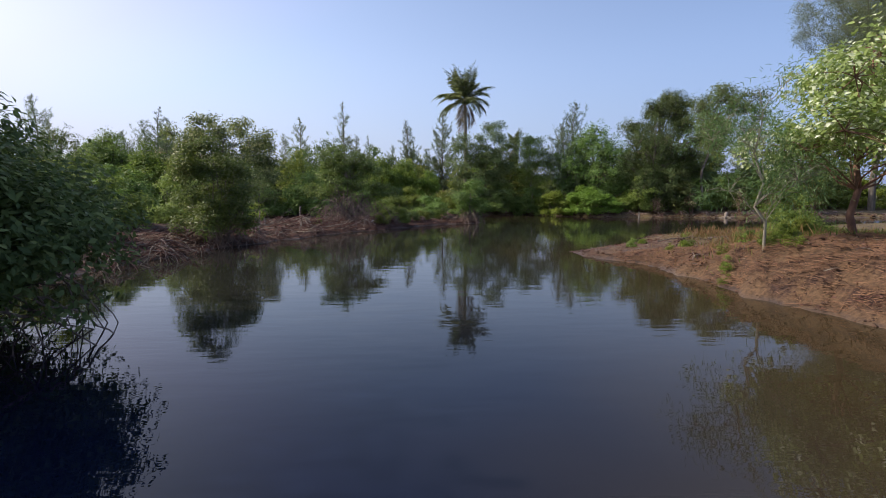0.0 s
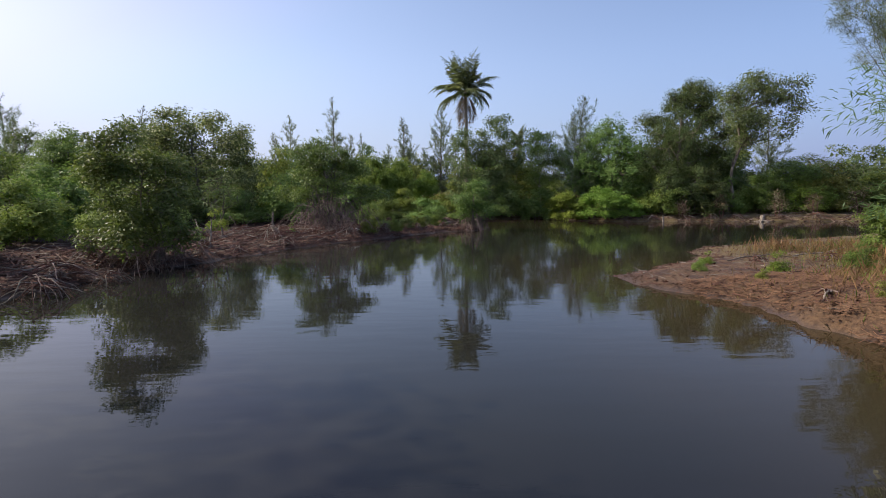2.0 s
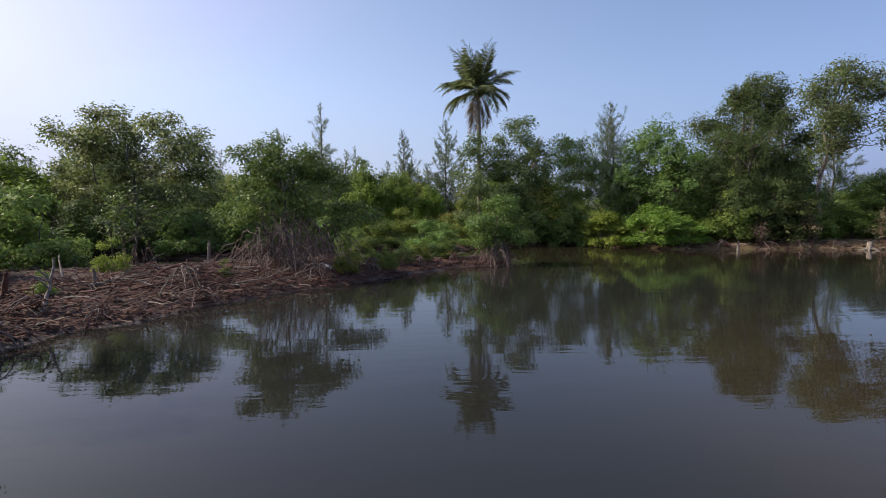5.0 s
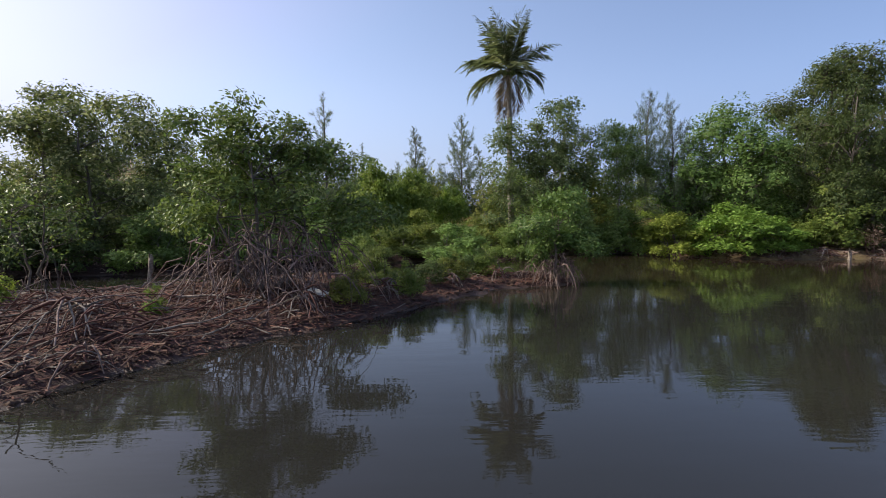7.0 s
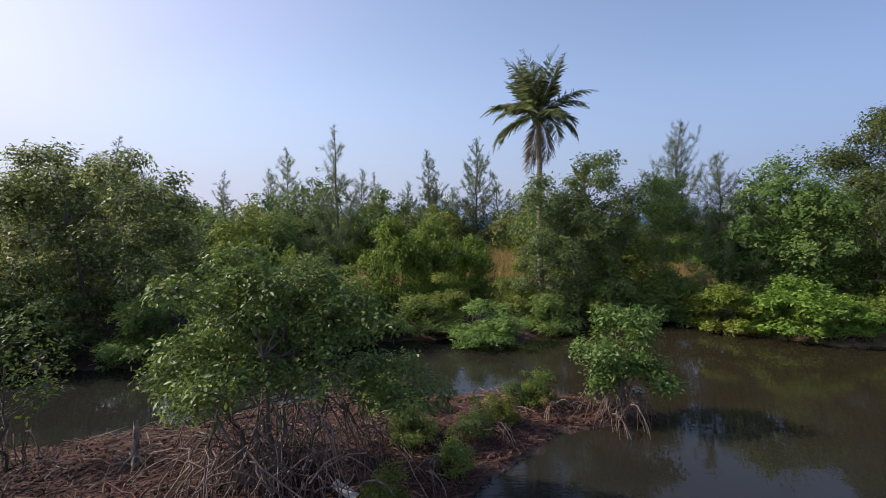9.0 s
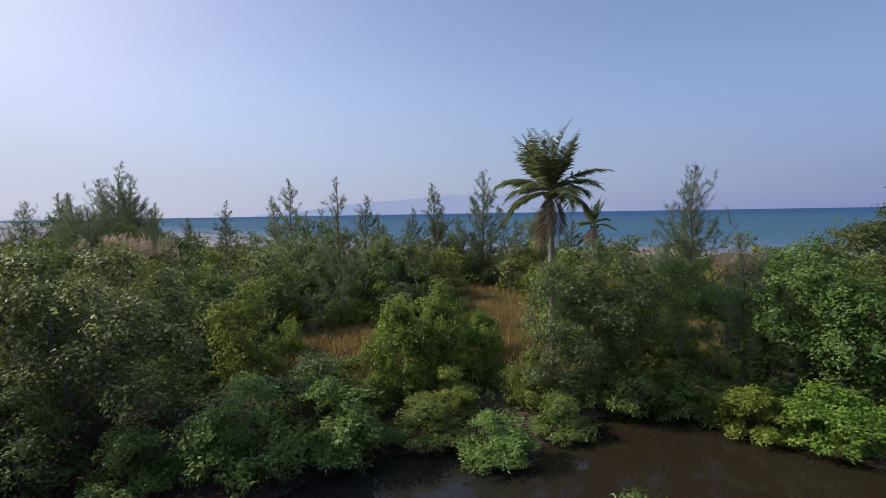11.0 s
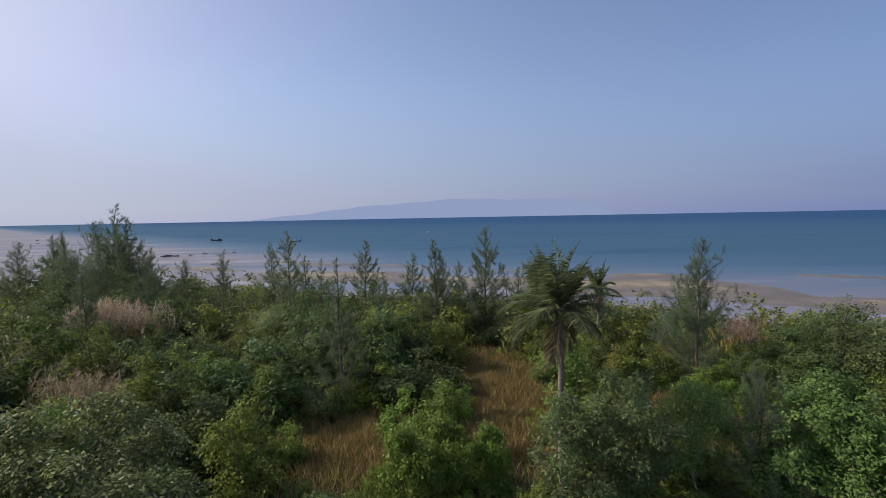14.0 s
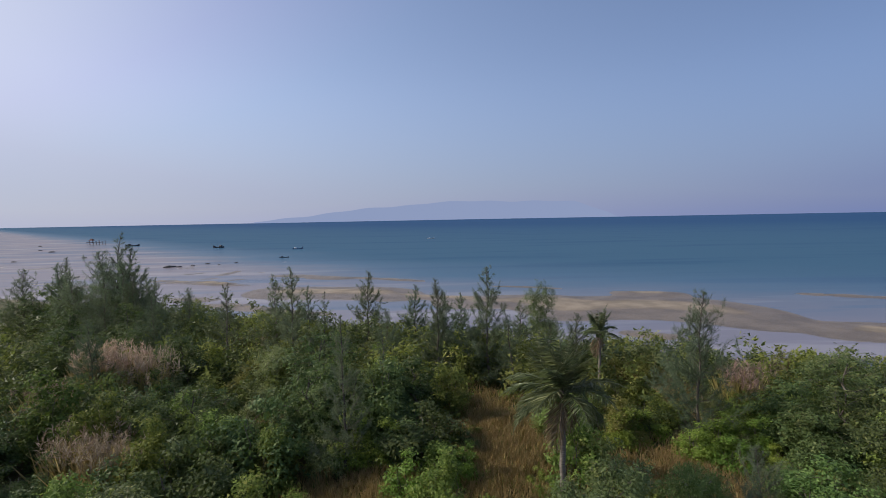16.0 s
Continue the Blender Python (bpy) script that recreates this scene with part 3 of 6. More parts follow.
def height(x, y):
    x, y = np.asarray(x, float), np.asarray(y, float)
    d = shore_distance(x, y) + 0.16 * wobble(x, y, 1.9, 0.7) + 0.07 * wobble(x, y, 5.0, 0.3)
    land = 0.22 * (1 - np.exp(-np.maximum(d, 0) / 0.6)) + 0.08 * np.maximum(d, 0) ** 0.8
    land = np.minimum(land, 1.25 + 0.1 * wobble(x, y, 0.35, 1.0)) + 0.035 * wobble(x, y, 3.1, 1.4) * np.clip(d, 0, 1)
    east = np.clip((x - 2.0) / 1.5, 0, 1) * np.clip((14 - y) / 4.0, 0, 1)
    land = land * (1 - 0.35 * np.clip((x - 2) / 1.5, 0, 1) * np.clip((y - 9) / 2, 0, 1) * (y < 27))
    land = land + 0.6 * np.clip((9.7 - y) / 3.5, 0, 1) * east * np.clip((d - 0.12) / 0.8, 0, 1)
    z = np.where(d > 0, land, np.maximum(0.42 * d, -0.9))
    c = y + 0.437 * x - 79 + 1.5 * wobble(x, y, 0.09, 0.4)
    bed = SEA_Z - 0.10 - 0.0035 * np.maximum(c - 12, 0)
    for bx, by, hl, hw, h in BARS:
        hw = 2.0 * hw
        u, v = ((x - bx) + (y - by) * -0.437) / 1.09, ((x - bx) * 0.437 + (y - by)) / 1.09
        v = v + 0.25 * hw * np.sin(u * 3.0 / hl + bx)
        bed = bed + (h + 0.14) * np.exp(-((u / hl) ** 4) - (v / hw) ** 2)
    k = np.clip(c / 6, 0, 1)
    k = k * k * (3 - 2 * k)
    return np.where(c > 0, z * (1 - k) + bed * k, z)


def gz(x, y):
    return float(height(np.array([x]), np.array([y]))[0])


def axis(fine_lo, fine_hi, st, lo, hi, grow=1.13):
    out = list(np.arange(fine_lo, fine_hi + st / 2, st))
    s = st
    while out[-1] < hi:
        s *= grow
        out.append(min(out[-1] + s, hi))
    s = st
    while out[0] > lo:
        s *= grow
        out.insert(0, max(out[0] - s, lo))
    return np.array(out)


def sheet(name, xs, ys, z, material, smooth=True):
    gx_, gy_ = np.meshgrid(xs, ys)
    v = np.stack([gx_, gy_, z(gx_, gy_) if callable(z) else np.full(gx_.shape, z)], -1).reshape(-1, 3)
    nx, ny = len(xs), len(ys)
    i, j = np.meshgrid(np.arange(ny - 1), np.arange(nx - 1), indexing="ij")
    b = (i * nx + j).ravel()
    me = mesh_of(name, v, np.stack([b, b + 1, b + nx + 1, b + nx], -1), smooth)
    me.materials.append(material)
    return new(name, me)


gxs = axis(-13, 12, 0.28, -4900, 4900, 1.09)
gys = np.concatenate([axis(0, 37, 0.28, -4900, 37, 1.1), axis(38, 140, 1.3, 38, 4900, 1.12)])
tagged(sheet("ground", gxs, gys, height, GROUND), "reddish brown mud banks, grassy soil inland and wet sand flats", "ground", kind="structure")
wxs, wys = np.linspace(-30, 38, 24), np.linspace(-42, 40, 24)
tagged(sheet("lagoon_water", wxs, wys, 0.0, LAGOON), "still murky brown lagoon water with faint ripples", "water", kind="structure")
# the sea is a strip laid along the coast
sxs, sys_ = axis(-150, 150, 25, -4890, 4890, 1.3), axis(0, 200, 20, 0, 4700, 1.3)
sea_v = np.array([(u, 76 - 0.437 * u + w, SEA_Z) for w in sys_ for u in sxs])
sea_v[:, 1] = np.minimum(sea_v[:, 1], 4890)
nx = len(sxs)
b = np.array([i * nx + j for i in range(len(sys_) - 1) for j in range(nx - 1)])
me = mesh_of("sea", sea_v, np.stack([b, b + 1, b + nx + 1, b + nx], -1))
me.materials.append(SEA)
tagged(new("sea", me), "calm sea, mauve shallows turning turquoise and deep blue", "sea", kind="structure")

# far headland, its haze painted as a glowing colour
hx = np.linspace(-1750, 1680, 90)
crest = 165 * np.clip((hx + 1750) / 1700, 0, 1) ** 0.8 * np.clip((1680 - hx) / 420, 0, 1) ** 0.6 + 6 * np.sin(hx / 160) + 4 * np.sin(hx / 61)
crest = np.maximum(crest - 30 * np.clip((hx - 900) / 500, 0, 1), 1)
hv = np.concatenate([np.stack([hx, 0 * hx + 4600, 0 * hx - 2], -1), np.stack([hx, 0 * hx + 4640, crest], -1), np.stack([hx, 0 * hx + 4840, 0 * hx - 2], -1)])
k = len(hx)
b = np.arange(k - 1)
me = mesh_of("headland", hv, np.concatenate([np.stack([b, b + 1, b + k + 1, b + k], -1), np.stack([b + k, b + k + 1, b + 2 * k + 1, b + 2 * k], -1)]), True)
me.materials.append(HAZE_GLOW)
tagged(new("backdrop", me), "far headland, a ridge glowing in a pale blue haze colour", "headland", kind="structure")


# ---- mangroves ----
def stilt_roots(ob, rng, count, spread, rise, girth=0.0155, base=0.0):
    """Arched prop roots from the stems down into the mud, each a part."""
    for i in range(count):
        a, b, q = rng.uniform(0, 2 * np.pi), rng.uniform(0, 2 * np.pi), spread * 0.62 * math.sqrt(rng.uniform(0, 1))
        r = spread * rng.uniform(0.15, 0.6)
        top = np.array([math.cos(b) * q, math.sin(b) * q, base + rise * rng.uniform(0.25, 1.1) * (1.1 - 0.6 * q / spread)])
        foot = np.array([top[0] + math.cos(a) * r, top[1] + math.sin(a) * r, base - 0.12])
        p = bend(top, foot, rise * rng.uniform(0.02, 0.38), rng, 7, 0.018)
        g = girth * rng.uniform(0.45, 1.1)
        v, f = tube(p, np.linspace(g, g * 0.6, 7), 5)
        root = part("stilt_root", mesh_of("stilt_root", v, f, True), ROOT, ob)
        if rng.random() < 0.4:
            k = rng.integers(2, 5)
            q = p[k] + np.array([rng.normal(0, 0.25), rng.normal(0, 0.25), 0]) * spread
            q[2] = base - 0.1
            v, f = tube(bend(p[k], q, 0.1 * rise, rng, 5, 0.02), np.linspace(g * 0.7, g * 0.45, 5), 5)
            part("root_fork", mesh_of("root_fork", v, f, True), ROOT, root)


MANGROVE = "glossy green mangrove on arched stilt roots at the water"


def tiers(seed, rows, depth, size, flat):
    """A layered crown: for each row (from x, to x, height, count) a broken layer of flat leafy masses."""
    r = np.random.default_rng(seed)
    out = []
    for x0, x1, z, n in rows:
        for i in range(n):
            k = size * r.uniform(0.7, 1.25)
            out.append((x0 + (x1 - x0) * (i + r.uniform(0.2, 0.8)) / n, r.uniform(-depth, depth), z + r.normal(0, 0.12), k, k * flat))
    return out


# x, y, crown radius, low, height, twig ends, leaves on each, roots, root spread, root rise, stems, seed, leaf, crown
for x, y, rad, low, high, ends, per, roots, rs, rr, stems, seed, leaf, crown in (
        (-7.5, 3.0, 2.4, 0.6, 3.05, 1250, 30, 90, 2.6, 0.95, 4, 11, LEAF_DARK, None),
        (-8.6, 14.3, 1.4, 0.6, 3.5, 640, 22, 110, 1.6, 0.8, 4, 12, LEAF_MANGROVE,
         tiers(12, ((-1.25, 1.15, 0.6, 5), (-1.4, 1.3, 1.15, 6), (-1.3, 1.25, 1.75, 6), (-1.2, 0.9, 2.25, 5), (-0.9, 0.6, 2.6, 4), (-0.5, 0.3, 2.85, 2)), 1.0, 0.42, 0.7)),
        (-5.35, 22.8, 2.2, 1.1, 2.9, 430, 20, 150, 2.6, 1.45, 6, 13, LEAF_MANGROVE,
         tiers(13, ((-2.5, -1.0, 1.55, 3), (-2.3, 2.0, 1.85, 9), (-1.9, 1.8, 2.3, 8), (0.8, 2.4, 1.35, 3), (-1.1, 1.0, 2.7, 4)), 1.0, 0.38, 0.45)),
        (-10.4, 23.5, 1.0, 0.9, 2.7, 60, 13, 18, 0.8, 0.9, 2, 14, LEAF_MANGROVE, None),
        (1.05, 25.9, 0.75, 0.6, 2.45, 230, 24, 90, 1.05, 0.8, 2, 15, LEAF_MANGROVE,
         tiers(15, ((-0.8, 0.95, 0.75, 4), (-0.8, 0.95, 1.2, 5), (-0.5, 0.75, 1.65, 4), (-0.2, 0.45, 2.0, 2)), 0.6, 0.3, 0.7))):
    ob = broadleaf("mangrove_tree", MANGROVE, "mangrove", leaf, BARK, seed, high, rad, low, 9, ends, int(per * 1.3), 0.1, 0.024, 0.14, stems, 0.035, group="mangroves on the spit", skirt=5, core=0, crown_of=crown)
    stilt_roots(ob, np.random.default_rng(seed + 50), roots, rs, rr)
    ob.matrix_basis = placed(x, y, max(gz(x, y), 0.0) - 0.04, 0 if crown else seed * 40)

# umbrella-topped mangrove on the spit
ob = broadleaf("mangrove_tree", "tall mangrove with a flat umbrella crown over stilt roots", "mangrove", LEAF_MANGROVE, BARK, 21, 3.5, 1.45, 2.6, 11, 330, 20, 0.1, 0.024, 0.13, 3, 0.045, 0.5, "mangroves on the spit", core=0,
               crown_of=tiers(21, ((-1.1, 1.5, 2.6, 7), (-1.2, 1.2, 2.95, 7), (-1.0, 0.7, 3.25, 5), (-0.9, -0.1, 3.5, 2)), 0.8, 0.34, 0.42))
stilt_roots(ob, np.random.default_rng(71), 34, 1.8, 1.6)
ob.matrix_basis = placed(-5.5, 22.75, gz(-5.5, 22.75), 0)

# ---- kinds of shrub and tree, built once ----
kinds = {
    "mangrove_low": broadleaf("mangrove_shrub", "low dense mangrove shrub hanging over the water", "mangrove", LEAF_BROAD, BARK, 31, 2.6, 1.5, 0.1, 7, 260, 34, 0.14, 0.042, 0.13, 3, 0.03, group="mangroves along the shore", skirt=8, simple=True),
    "shore_dark": broadleaf("shrub", "dense dark green broadleaf shrub by the water", "shrub", LEAF_DARK, BARK, 38, 3.6, 1.9, 0.1, 9, 330, 34, 0.14, 0.048, 0.14, 3, 0.04, group="shore shrubs", skirt=8, simple=True),
    "shore_mid": broadleaf("shrub", "fresh green leafy shrub by the water", "shrub", LEAF_MID, BARK, 39, 3.2, 1.6, 0.1, 8, 300, 34, 0.14, 0.046, 0.14, 4, 0.03, group="shore shrubs", skirt=7, simple=True),
    "shore_lime": broadleaf("shrub", "bright lime green shrub by the water", "shrub", LEAF_LIME, BARK, 34, 2.6, 1.3, 0.05, 7, 260, 32, 0.14, 0.048, 0.13, 4, 0.025, group="lime green shrubs", skirt=8, simple=True),
    "dark": broadleaf("shrub", "dense dark green broadleaf shrub", "shrub", LEAF_DARK, BARK, 32, 3.6, 1.9, 0.1, 9, 176, 20, 0.19, 0.061, 0.17, 3, 0.04, group="thicket shrubs", limb_show=0.1, simple=True, skirt=7),
    "mid": broadleaf("shrub", "fresh green leafy shrub in the thicket", "shrub", LEAF_MID, BARK, 33, 3.2, 1.6, 0.1, 8, 156, 20, 0.18, 0.058, 0.16, 4, 0.03, group="thicket shrubs", limb_show=0.1, simple=True, skirt=7),
    "mid_b": broadleaf("shrub", "fresh green leafy shrub in the thicket", "shrub", LEAF_MID, BARK, 43, 3.8, 1.5, 0.1, 10, 166, 20, 0.18, 0.058, 0.16, 3, 0.03, group="thicket shrubs", limb_show=0.1, simple=True, skirt=6),
    "lime": broadleaf("shrub", "bright green shrub in the thicket", "shrub", LEAF_LIME, BARK, 44, 2.6, 1.2, 0.05, 7, 140, 24, 0.15, 0.05, 0.14, 4, 0.025, group="lime green shrubs", limb_show=0.1, simple=True, skirt=7),
    "yellow": broadleaf("shrub", "yellowish green shrub in the thicket", "shrub", LEAF_YELLOW, BARK, 46, 2.8, 1.4, 0.05, 8, 150, 24, 0.16, 0.048, 0.16, 4, 0.025, group="thicket shrubs", limb_show=0.1, simple=True, skirt=6),
    "olive": broadleaf("tree", "airy olive green tree with small leaves", "tree", LEAF_OLIVE, BARK_PALE, 35, 6.4, 2.8, 0.5, 20, 600, 34, 0.14, 0.046, 0.19, 2, 0.07, group="small trees", skirt=8, simple=True),
    "olive_b": broadleaf("shrub", "twiggy olive grey shrub", "shrub", LEAF_OLIVE, BARK_PALE, 45, 3.2, 1.6, 0.1, 8, 160, 24, 0.16, 0.045, 0.18, 4, 0.03, group="thicket shrubs", limb_show=0.3, simple=True, skirt=6),
    "broad": broadleaf("tree", "broad green tree with a rounded crown", "tree", LEAF_BROAD, BARK, 36, 7.2, 3.0, 0.5, 22, 760, 36, 0.16, 0.056, 0.2, 1, 0.12, group="small trees", skirt=9, simple=True),
    "broad_dark": broadleaf("tree", "tall dark green tree with an uneven crown", "tree", LEAF_DARK, BARK, 37, 9.0, 3.5, 0.9, 26, 860, 36, 0.16, 0.056, 0.2, 1, 0.15, group="small trees", skirt=8, simple=True),
    "far_tree": broadleaf("tree", "dark green tree with an uneven crown in the thicket", "tree", LEAF_DARK, BARK, 40, 9.0, 3.5, 0.9, 24, 320, 26, 0.23, 0.08, 0.22, 1, 0.15, group="small trees", skirt=8, simple=True, limb_show=0.3),
    "cas_a": casuarina(51, 10.0, "slim feathery casuarina with a pointed top", "casuarinas", 0.32, 96, 0.0, 3.9),
    "cas_b": casuarina(52, 10.0, "slim feathery casuarina with a pointed top", "casuarinas", 0.3, 88, 0.03, 3.8),
    "cas_c": casuarina(53, 10.0, "thin casuarina with sparse wind-bent limbs", "casuarinas", 0.24, 56, -0.06, 2.8),
    "cas_d": casuarina(54, 10.0, "wide feathery casuarina with long limbs", "casuarinas", 0.4, 120, 0.0, 3.6),
}
used = set()


def grow(kind, x, y, size=1.0, tall=None, turn=None, z=None):
    """One more plant of a kind; the first call moves the one that was built."""
    z = max(gz(x, y), -0.05) - 0.05 if z is None else z
    turn = (x * 137.0 + y * 71.0) % 360 if turn is None else turn
    m = placed(x, y, z, turn, size, tall)
    if kind in used:
        s = kinds[kind].scale
        return copy_thing(kinds[kind], m @ Matrix.Diagonal((1 / s[0], 1 / s[1], 1 / s[2], 1)))
    used.add(kind)
    kinds[kind].matrix_basis = m
    return kinds[kind]


